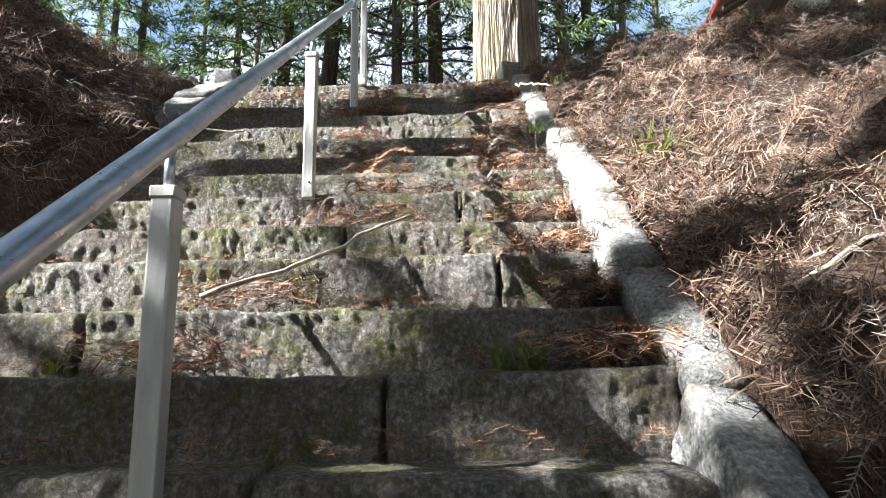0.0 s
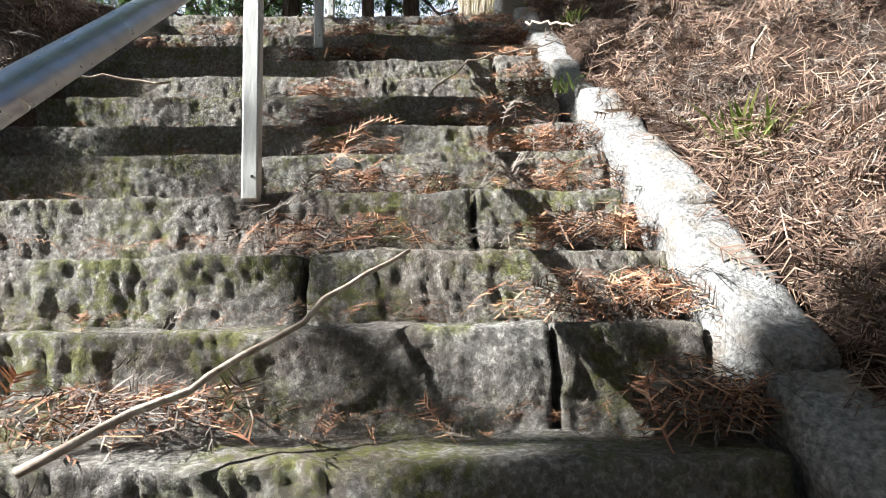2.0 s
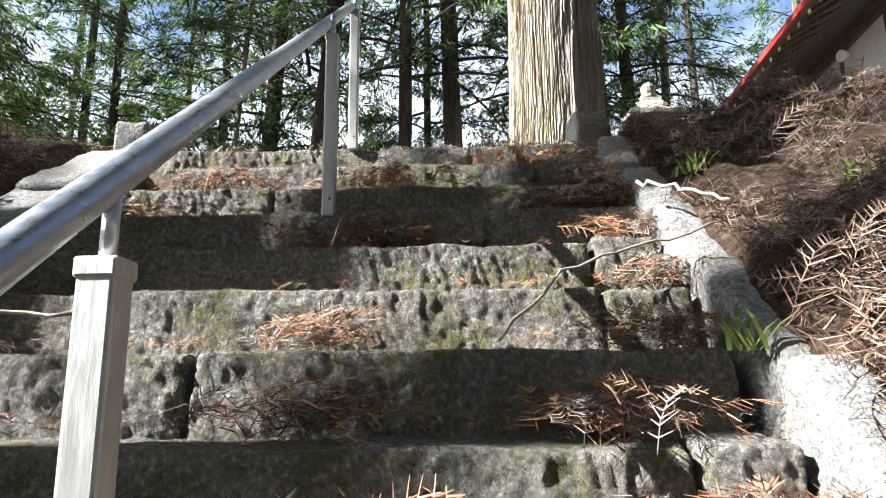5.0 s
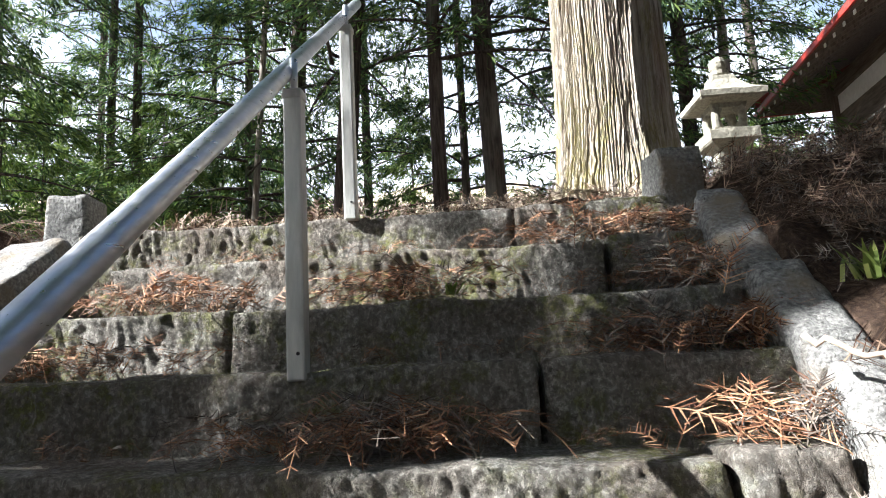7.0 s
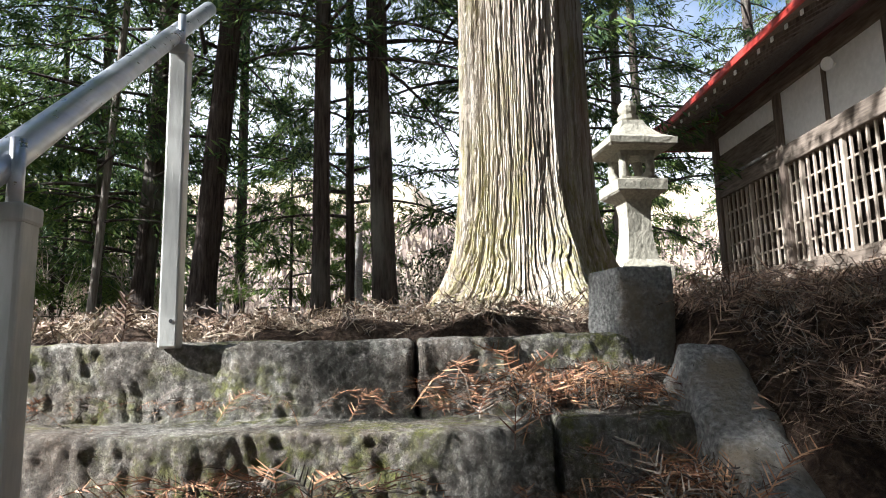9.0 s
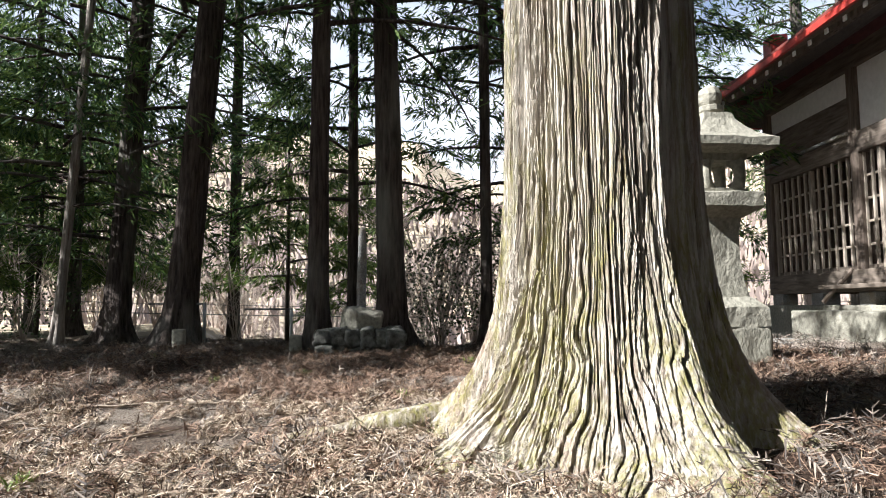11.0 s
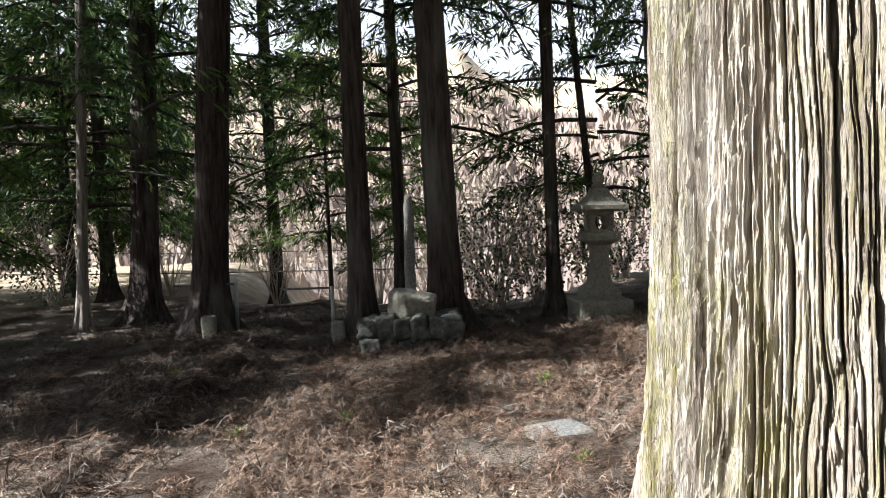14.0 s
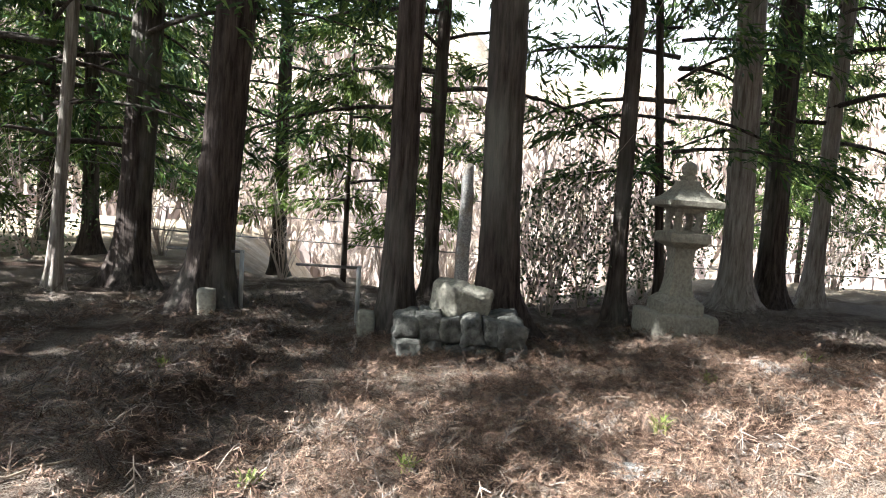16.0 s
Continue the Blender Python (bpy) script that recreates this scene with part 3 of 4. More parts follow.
def plated_trunk(name, r, height, sides, rings, flare, seed, flare_h=0.28, lobes=6):
    """A trunk clad in long ragged bark strips that break across and curl over the roots."""
    th = np.linspace(0, 2 * np.pi, sides, endpoint=False)
    zz = np.concatenate([[-0.5], height * np.linspace(0, 1, rings) ** 2.1])
    T, Z = np.meshgrid(th, zz, indexing="xy")
    zc = np.clip(Z, 0, None)
    root = flare * np.exp(-zc / flare_h)
    lob = 1 + 0.34 * np.cos(lobes * T + seed) * np.exp(-zc / (flare_h * 2)) + 0.15 * np.cos((lobes + 3) * T + 2 * seed)
    R = (r + root * lob) * (1 - 0.5 * zc / max(height, 14)) * (1 + 0.05 * np.cos(2 * T + seed) + 0.03 * np.cos(3 * T + 1.7 * seed))
    cx, cy = np.cos(T), np.sin(T)
    low = np.exp(-zc / 0.55)
    n1 = vnoise(cx * 3, cy * 3, Z * 0.9, seed) - 0.5
    n2 = vnoise(cx * 11, cy * 11, Z * 2.2, seed + 1) - 0.5
    n3 = vnoise(cx * 26, cy * 26, Z * 9, seed + 2) - 0.5
    n4 = vnoise(cx * 9, cy * 9, Z * 8, seed + 3) - 0.5
    cols = 116
    su = T / (2 * np.pi) * cols + 3.0 * n1 + 1.1 * n2 + 0.40 * n3 + 2.6 * low * n4
    out = 0
    for k, (mul, depth, ln) in enumerate(((1.0, 0.025, 0.9), (2.7, 0.013, 0.28))):
        u = su * mul
        col = np.floor(u).astype(np.int64)
        f = u - col
        sz = Z / ln + 9.7 * hash3(col, col * 0 + k, col * 0, 17) + 0.5 * n3
        row = np.floor(sz).astype(np.int64)
        g = sz - row
        off = hash3(col, row, col * 0 + k, 29)
        edge = smooth(0.0, 0.26, f) * smooth(0.0, 0.10, 1 - f)
        cut = smooth(0.0, 0.025, g)
        out = out + depth * edge * (0.45 + 0.75 * off) * (0.45 + 0.55 * cut) + depth * 0.35 * off * (f - 0.5)
    R = R + out - 0.03 + 0.008 * (vnoise(cx * 70, cy * 70, Z * 16, seed + 9) - 0.5)
    V = np.stack([cx * R, cy * R, Z], -1).reshape(-1, 3)
    i, j = np.meshgrid(np.arange(len(zz) - 1), np.arange(sides), indexing="ij")
    jn = (j + 1) % sides
    F = np.stack([i * sides + j, i * sides + jn, (i + 1) * sides + jn, (i + 1) * sides + j], -1).reshape(-1, 4)
    return quads_mesh(name, V, F, False)


tree = empty("great_cedar", "giant old cedar with fissured mossy bark and flared roots", "tree", at=pose(*BIG, 0.05))
part("trunk", plated_trunk("great_trunk", 0.455, 20, 960, 400, 0.42, 3), BARK_BIG, tree)
s_ = np.linspace(0, 1, 12)
V, F = tube(np.stack([-0.68 + 1.0 * s_ - BIG[0], 7.92 + 0.34 * s_ + 0.05 * np.sin(s_ * 7) - BIG[1], 0.01 + 0.10 * s_], -1), np.linspace(0.025, 0.075, 12), 14, wob=0.03, seed=6)
part("surface_root", quads_mesh("surface_root", V, F, True), BARK_BIG, tree, "pale bare root running over the ground")
big_leaves, big_limbs = crown_mesh("great_crown", 24, 8.5, 110, 5.4, 17, 44, 9, 0.28)
part("crown", big_leaves, LEAF, tree)
part("limb_whorl", big_limbs, BARK_BIG, tree)["kind"] = "stuff"

# ------------------------------------------------------------------ the wood round the terrace
# crowns 3 to 6 go on unseen trees added to block sun and sky
CROWNS = [crown_mesh("crown", 19, 2.4, 72, 3.0, 11), crown_mesh("crown", 21, 4.4, 66, 3.2, 12), crown_mesh("crown", 16, 1.5, 75, 2.6, 13), crown_mesh("crown", 18, 5.0, 26, 2.8, 15), crown_mesh("crown", 19, 3.0, 62, 3.4, 16, 14, 5, 0.55), crown_mesh("crown", 20, 10.9, 44, 2.5, 17, 16, 5, 0.5), crown_mesh("crown", 19, 8.8, 40, 2.6, 19, 16, 5, 0.45)]
CROWN_LIGHT = crown_mesh("crown", 6.0, 1.2, 34, 1.5, 14)
TREES = [
    # x, y, radius, lean x, sunlit bark colour, crown, turn
    (-1.17, 13.65, 0.125, 0.005, 0, 1, 10), (-0.19, 13.9, 0.175, -0.02, 0, 1, 80), (-0.86, 16.0, 0.085, 0.0, 0, 0, 200),
    (-3.10, 14.1, 0.20, 0.075, 0, 1, 140), (-4.43, 15.35, 0.17, 0.05, 0, 0, 30), (-5.02, 14.8, 0.06, 0.06, 1, 2, 60),
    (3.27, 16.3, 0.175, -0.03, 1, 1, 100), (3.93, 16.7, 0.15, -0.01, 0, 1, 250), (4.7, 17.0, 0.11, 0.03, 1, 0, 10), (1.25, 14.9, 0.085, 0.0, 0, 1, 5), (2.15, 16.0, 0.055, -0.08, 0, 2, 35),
    # the thicket beyond the terrace edge; last one unseen, added to shade the terrace
    (-3.9, 20.5, 0.12, 0, 0, 0, 130), (-6.4, 18.2, 0.11, 0, 0, 2, 75), (-9.6, 10.2, 0.18, 0, 0, 0, 40),
    # unseen, added to throw shade on the right bank
    (-9.6, -0.8, 0.19, 0, 0, 6, 60),
    # unseen tall trees, added so their high crowns close the sky over the stairs
    (4.6, 2.9, 0.2, 0, 0, 5, 15), (3.6, -1.6, 0.2, 0, 0, 5, 95), (-4.9, -0.7, 0.18, 0, 0, 5, 170), (-3.4, -2.2, 0.2, 0, 0, 5, 240), (-5.8, 3.0, 0.18, 0, 0, 5, 310), (0.4, -3.4, 0.2, 0, 0, 5, 50), (5.2, 5.4, 0.2, 0, 0, 5, 200),
    # the wood behind the terrace
    (-9.0, 17.5, 0.11, 0, 0, 0, 0), (-11.0, 19.5, 0.12, 0, 0, 2, 44), (-8.2, 20.0, 0.09, 0, 0, 0, 99), (-13.0, 22.0, 0.12, 0, 0, 1, 123), (-12.0, 16.5, 0.12, 0, 0, 0, 210),
    (10.5, 21.0, 0.16, 0, 0, 0, 280), (9.0, 26.0, 0.19, 0, 0, 1, 300), (-16.0, 18.0, 0.16, 0, 0, 0, 20),
    # left flank: first two show at the edge, the others unseen, added for shade
    (-10.5, 12.2, 0.2, 0, 0, 0, 50), (-8.6, 11.6, 0.2, 0, 0, 0, 0), (-14.5, 9.6, 0.2, 0, 0, 4, 70), (-9.5, 2.3, 0.18, 0, 0, 3, 130), (-12.0, -6.5, 0.2, 0, 0, 4, 10), (-7.8, -2.9, 0.2, 0, 0, 4, 80), (-12.0, 0.3, 0.2, 0, 0, 5, 30),
    # two far ones, then unseen trees added to cut skylight at right and behind
    (15.0, 17.0, 0.19, 0, 0, 1, 33), (14.0, 24.0, 0.19, 0, 0, 0, 11), (2.5, -4.2, 0.2, 0, 0, 4, 90), (7.6, 2.5, 0.2, 0, 0, 4, 20), (5.6, -1.0, 0.2, 0, 0, 4, 160), (-2.5, -5.5, 0.2, 0, 0, 4, 60), (13.5, 7.0, 0.2, 0, 0, 4, 110), (9.5, -3.0, 0.2, 0, 0, 4, 200), (12.0, 1.5, 0.2, 0, 0, 4, 250), (0.5, -8.5, 0.2, 0, 0, 4, 300), (5.0, -7.5, 0.2, 0, 0, 4, 20), (-6.0, -9.0, 0.2, 0, 0, 4, 110),
]
TRUNKS = {}
for n_, (x, y, r, lean, pale, cr, turn) in enumerate(TREES):
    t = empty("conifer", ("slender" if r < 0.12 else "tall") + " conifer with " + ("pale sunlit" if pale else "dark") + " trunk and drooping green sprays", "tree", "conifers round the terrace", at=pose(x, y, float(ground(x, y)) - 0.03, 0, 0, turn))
    key = (round(r, 2), pale)
    if key not in TRUNKS:
        TRUNKS[key] = trunk_mesh("conifer_trunk", r, 20, 44, 52, r * 1.3, r * 0.16, n_, (0.0, 0.0), 0.28, 5)
    tr = part("trunk", TRUNKS[key], BARK_SUNLIT if pale else BARK, t)
    tr.matrix_basis = pose(0, 0, 0, 0, 0, -turn) @ pose(0, 0, 0, 0, math.degrees(lean), 0)
    part("crown", CROWNS[cr][0], LEAF, t)
    part("limb_whorl", CROWNS[cr][1], BARK, t)["kind"] = "stuff"

# young light-green conifers at the wood's edge
for x, y, turn, k in ((-7.0, 15.2, 0, 0.8), (-2.2, 17.6, 70, 0.95), (-7.5, 19.0, 30, 1.1), (5.9, 20.5, 100, 0.9), (-10.0, 14.5, 200, 1.0), (-1.0, 20.0, 140, 0.9), (7.6, 22.5, 250, 1.2), (-8.6, 15.8, 20, 0.7), (-9.2, 18.6, 120, 1.0), (-11.5, 17.6, 160, 1.1), (-6.6, 20.6, 220, 0.9), (-12.8, 19.8, 20, 1.2), (-8.0, 23.5, 310, 1.2), (-10.6, 23.8, 40, 1.3), (-14.0, 16.0, 80, 1.2)):
    t = empty("young_conifer", "young conifer with fresh yellow-green foliage", "tree", "young conifers", at=pose(x, y, float(ground(x, y)) - 0.03, 0, 0, turn))
    t.scale = (k, k, k)
    V, F = tube([(0, 0, 0), (0.02, 0, 3), (0, 0.02, 6)], (0.05, 0.03, 0.006), 8)
    part("trunk", quads_mesh("young_trunk", V, F, True), BARK, t)
    part("crown", CROWN_LIGHT[0], LEAF_LIGHT, t)
    part("limb_whorl", CROWN_LIGHT[1], BARK, t)["kind"] = "stuff"

# ------------------------------------------------------------------ shrubs on the slope beyond


def bare_shrub(seed, h=2.0, n=15):
    r = np.random.default_rng(seed)
    tubes = []
    for k in range(n):
        a, out = r.uniform(0, 6.28), r.uniform(0.1, 0.6)
        s = np.linspace(0, 1, 6)
        ln = h * r.uniform(0.6, 1.1)
        P = np.stack([np.cos(a) * out * ln * s ** 1.3, np.sin(a) * out * ln * s ** 1.3, ln * s - 0.1], -1) + np.cumsum(r.normal(0, 0.025, (6, 3)), 0)
        tubes.append(tube(P, np.linspace(0.012, 0.004, 6), 4))
        for q in range(6):
            u = r.integers(2, 6)
            b = r.uniform(0, 6.28)
            L = ln * r.uniform(0.15, 0.4)
            d = np.array([np.cos(b) * 0.8, np.sin(b) * 0.8, r.uniform(0.2, 1.0)])
            Q = P[u] + d * L * np.linspace(0, 1, 4)[:, None] + np.cumsum(r.normal(0, 0.015, (4, 3)), 0)
            tubes.append(tube(Q, np.linspace(0.007, 0.0025, 4), 4))
    return quads_mesh("bare_shrub", *join(tubes), True)


def leafy_shrub(seed, h=2.2, w=1.2, n=1600):
    r = np.random.default_rng(seed)
    u = r.normal(0, 1, (n, 3))
    u /= np.linalg.norm(u, axis=1)[:, None]
    p = u * (r.uniform(0.3, 1.0, (n, 1)) ** 0.5) * (w, w, h / 2) * (0.75 + 0.5 * vnoise(u[:, 0] * 2, u[:, 1] * 2, u[:, 2] * 2, seed))[:, None] + (0, 0, h / 2)
    d = r.normal(0, 1, (n, 3))
    d /= np.linalg.norm(d, axis=1)[:, None]
    e = np.cross(d, r.normal(0, 1, (n, 3)))
    e /= np.linalg.norm(e, axis=1)[:, None]
    L = r.uniform(0.05, 0.10, (n, 1))
    V = np.stack([p, p + d * L * 0.5 + e * L * 0.24, p + d * L, p + d * L * 0.5 - e * L * 0.24], 1).reshape(-1, 3)
    return quads_mesh("shrub_leaves", V, np.arange(4 * n).reshape(-1, 4))


SHRUB_TWIG = mat_plain("bare_shrub_twigs", (0.30, 0.24, 0.19), (0.55, 0.46, 0.39), 8, 0.85)
GLOSSY = mat_leaf("glossy_evergreen_leaf", (0.02, 0.035, 0.014), (0.045, 0.07, 0.025), (0.12, 0.15, 0.07))
SHRUBS = [bare_shrub(s_, 2.2) for s_ in (1, 2, 3, 4)]
r_ = random.Random(12)
for k in range(60):
    x, y = r_.uniform(-9, 16), r_.uniform(16.6, 40)
    if x > 1.0:
        continue
    ob = part("bare_shrub", SHRUBS[k % 4], SHRUB_TWIG)
    sc = r_.uniform(0.7, 1.6) * (1 + (y - 16) * 0.035)
    ob.matrix_basis = pose(x, y, float(ground(x, y)), 0, 0, r_.uniform(0, 360)) @ Matrix.Diagonal((sc, sc, sc, 1))
    tagged(ob, "leafless pale brown shrub on the dry slope", "shrub", "bare shrubs on the slope")
LEAFY = [leafy_shrub(s_) for s_ in (1, 2)]
for k, (x, y, sc) in enumerate(((0.55, 15.3, 0.72), (1.25, 16.4, 0.9), (2.3, 17.2, 0.8), (-6.8, 17.2, 0.9), (3.4, 19.2, 0.8), (6.9, 20.0, 0.9))):
    t = empty("evergreen_shrub", "dark glossy-leaved evergreen shrub with gaps", "shrub", "evergreen shrubs", at=pose(x, y, float(ground(x, y)), 0, 0, 60 * k))
    t.scale = (sc, sc, sc * 1.1)
    part("foliage", LEAFY[k % 2], GLOSSY, t)
    part("stem", SHRUBS[k % 4], BARK, t)

# far wooded hill: rounded leafless crowns, thinning to the sky
r2 = np.random.default_rng(3)
n = 30000
hx, hy = r2.uniform(-130, 150, n), 48 + 120 * r2.random(n) ** 1.3
hz = ground(hx, hy)
hh = r2.uniform(1.0, 3.4, n)
a = r2.uniform(0, 6.28, n)
c = np.stack([hx, hy, hz], -1)
dx = np.stack([np.cos(a), np.sin(a), 0 * a], -1) * (hh * 0.09)[:, None]
up = np.stack([r2.normal(0, 0.18, n) * hh, r2.normal(0, 0.18, n) * hh, hh], -1)
V = np.stack([c - dx * 0.3, c + up * 0.5 + dx * 1.6, c + up, c + up * 0.6 - dx * 1.6], 1).reshape(-1, 3)
FARWOOD = mat_needle("far_leafless_wood", (0.20, 0.155, 0.13), (0.24, 0.19, 0.16), (0.28, 0.225, 0.195))
tagged(part("far_woodland", quads_mesh("far_woodland", V, np.arange(4 * n).reshape(-1, 4)), FARWOOD), "pale leafless woodland on the far hillside", "woodland", kind="stuff")

# ------------------------------------------------------------------ stone lanterns


def ring_stack(levels, sides, seed, turn=0.0, sub=3):
    """A many-sided turned stone: levels of (z, radius)."""
    V, F = [], []
    n = sides * sub
    for z, r in levels:
        for s in range(n):
            a, b = s // sub, (s % sub) / sub
            p = [np.array((math.cos(2 * math.pi * q / sides + turn), math.sin(2 * math.pi * q / sides + turn))) for q in (a, a + 1)]
            xy = (p[0] * (1 - b) + p[1] * b) * r
            V.append((xy[0], xy[1], z))
    V = np.array(V)
    V += 0.014 * np.stack([vnoise(V[:, 0] * 14 + seed, V[:, 1] * 14, V[:, 2] * 14, s) - 0.5 for s in (1, 2, 3)], -1)
    k = len(levels)
    for i in range(k - 1):
        for s in range(n):
            F.append((i * n + s, i * n + (s + 1) % n, (i + 1) * n + (s + 1) % n, (i + 1) * n + s))
    bm = bmesh.new()
    vs = [bm.verts.new(v) for v in V]
    for f in F:
        bm.faces.new([vs[q] for q in f])
    bm.faces.new(vs[:n][::-1])
    bm.faces.new(vs[-n:])
    return bm


def square_stack(levels, seed):
    """A four-sided stone: levels of (z, half width)."""
    return ring_stack([(z, w * math.sqrt(2)) for z, w in levels], 4, seed, math.pi / 4, 6)


def lantern():
    t = empty("stone_lantern", "weathered grey stone lantern with a curved square roof", "stone lantern", "stone lanterns")
    V, F = rough_stone(0.92, 0.92, 0.30, 5, 0.04, 0.03, 0.03)
    part("plinth", quads_mesh("plinth", V, F, True), LANTERN, t)
    part("base", square_stack([(0.29, 0.30), (0.42, 0.295), (0.44, 0.27), (0.49, 0.20)], 1), LANTERN, t)
    part("shaft", square_stack([(0.48, 0.19), (0.60, 0.16), (0.75, 0.14), (0.92, 0.135), (1.02, 0.15), (1.06, 0.165)], 2), LANTERN, t)
    part("platform", square_stack([(1.05, 0.17), (1.10, 0.27), (1.12, 0.29), (1.215, 0.29), (1.225, 0.26)], 3), LANTERN, t)
    fb = part("fire_box", square_stack([(1.22, 0.20), (1.25, 0.205)], 8), LANTERN, t, "open stone fire box with rounded windows")
    for sx in (-1, 1):
        for sy in (-1, 1):
            P = np.array([(sx * q, sy * q, z) for z, q in ((1.24, 0.125), (1.29, 0.155), (1.36, 0.165), (1.43, 0.155), (1.485, 0.125))])
            V, F = tube(P, [0.075, 0.058, 0.05, 0.058, 0.075], 10, wob=0.012, seed=3 + sx + 2 * sy)
            part("fire_box_post", quads_mesh("fire_box_post", V, F, True), LANTERN, fb)
    part("fire_box_lintel", square_stack([(1.455, 0.20), (1.505, 0.215)], 9), LANTERN, fb)
    part("roof", square_stack([(1.50, 0.24), (1.515, 0.37), (1.53, 0.392), (1.585, 0.395), (1.60, 0.36), (1.64, 0.27), (1.70, 0.20), (1.77, 0.145), (1.815, 0.13), (1.82, 0.09)], 4), LANTERN, t, "curved stone roof with thick eaves")
    part("finial", ring_stack([(1.81, 0.10), (1.84, 0.12), (1.875, 0.12), (1.885, 0.085), (1.91, 0.10), (1.965, 0.11), (2.01, 0.085), (2.04, 0.03), (2.05, 0.005)], 12, 5, sub=1), LANTERN, t)
    return t


lan = lantern()
lan.matrix_basis = pose(2.13, 9.45, float(ground(2.13, 9.45)) + 0.02, 0, 0, 3)
lan.scale = (0.80, 0.80, 0.99)
copy_thing(lan, pose(1.70, 14.3, float(ground(1.70, 14.3)) - 0.03, 0, 1.2, 4) @ Matrix.Diagonal((0.89, 0.89, 0.90, 1)))
for child in lan.children:
    if child.name.startswith("plinth"):
        child.scale = (0.66, 0.66, 1.0)

# ------------------------------------------------------------------ the monument on its rocks
cairn = empty("rock_base", "low base of stacked dark mossy field rocks", "rock base", at=pose(-0.60, 13.22, float(ground(-0.60, 13.22)) - 0.08, 0, 0, 4))
r_ = random.Random(5)
for lay, zz in ((0, 0.0), (1, 0.19)):
    for k in range(6):
        for row in range(2):
            w, d, h = r_.uniform(0.17, 0.24), r_.uniform(0.22, 0.3), r_.uniform(0.19, 0.24)
            V, F = rough_stone(w, d, h, 200 + lay * 20 + k * 2 + row, 0.04, 0.03, 0.06)
            ob = part("rock", quads_mesh("rock", V, F, True), ROCK, cairn)
            ob.matrix_basis = pose(-0.42 + k * 0.17 + r_.uniform(-0.02, 0.02), -0.2 + row * 0.26, zz + r_.uniform(-0.02, 0.02), r_.uniform(-6, 6), r_.uniform(-6, 6), r_.uniform(-14, 14))
V, F = rough_stone(0.88, 0.44, 0.37, 290, 0.04, 0.05, 0.06)
part("core", quads_mesh("core", V, F, True), ROCK, cairn)
gz = float(ground(-0.60, 13.22)) - 0.04
V, F = rough_stone(0.46, 0.40, 0.27, 301, 0.03, 0.11, 0.08)
ob = part("boulder", quads_mesh("boulder", V, F, True), LANTERN, None)
ob.matrix_basis = pose(-0.57, 13.25, gz + 0.33, 0, 4, 20)
tagged(ob, "rounded pale grey boulder lying on stacked rocks", "boulder")
V, F = rough_stone(0.115, 0.08, 1.14, 302, 0.03, 0.02, 0.012)
V[:, 0] *= 1 - 0.45 * smooth(0.75, 1.22, V[:, 2])
ob = part("stone_stele", quads_mesh("stone_stele", V, F, True), CURB, None)
ob.matrix_basis = pose(-0.585, 13.33, gz + 0.52, 0, 1, 20)
tagged(ob, "slender pale pointed stone pillar set in boulder", "stone pillar")

# stone bollards and old iron gate posts at the terrace edge
for x, y in ((-2.96, 13.75), (-1.42, 13.5)):
    V, F = rough_stone(0.16, 0.15, 0.30, 310, 0.03, 0.02, 0.015)
    ob = part("stone_bollard", quads_mesh("stone_bollard", V, F, True), LANTERN, None)
    ob.matrix_basis = pose(x, y, float(ground(x, y)) - 0.06, 0, 0, 8)
    tagged(ob, "short square grey stone bollard at terrace edge", "bollard", "stone bollards")
IRON = mat_plain("weathered_iron", (0.10, 0.09, 0.08), (0.26, 0.25, 0.23), 30, 0.6, 0.6)
for x, y, h, ln in ((-2.74, 14.1, 0.62, -0.75), (-1.56, 14.0, 0.62, -0.62)):
    g = empty("gate_post", "thin pale iron post with a dark horizontal bar", "gate post", "gate posts", at=pose(x, y, float(ground(x, y)) - 0.03))
    V, F = tube([(0, 0, 0), (0, 0, h)], 0.022, 10)
    part("post", quads_mesh("gate_pole", V, F, True), ALU, g)
    V, F = tube([(0.02, 0, h - 0.02), (ln, 0, h - 0.015)], 0.014, 8)
    part("bar", quads_mesh("gate_bar", V, F, True), IRON, g)
for za, zb, y in ((1.95, 1.15, 17.5), (0.85, 0.45, 18.0), (1.0, 0.7, 22.0)):
    s_ = np.linspace(0, 1, 30)
    V, F = tube(np.stack([-12 + 26 * s_, np.full(30, y) + 2 * s_, za + (zb - za) * s_ - 1.0 * s_ * (1 - s_)], -1), 0.012, 6)
    tagged(part("cable", quads_mesh("cable", V, F, True), IRON), "thin dark cable strung between trees", "cable", "cables")

# stepping slabs sunk in the litter, and the pale paved edge
for x, y, w, d, a in ((0.45, 10.2, 0.42, 0.30, 20), (0.25, 10.75, 0.30, 0.22, -12), (0.05, 11.4, 0.26, 0.18, 30), (-0.05, 12.0, 0.30, 0.20, 5)):
    V, F = rough_stone(w, d, 0.12, int(50 + x * 10), 0.03, 0.025, 0.02)
    ob = part("stepping_stone", quads_mesh("stepping_stone", V, F, True), CURB, None)
    ob.matrix_basis = pose(x, y, float(ground(x, y)) - 0.105, 2, -2, a)
    tagged(ob, "pale flat stepping stone sunk among needles", "stepping stone", "stepping stones")
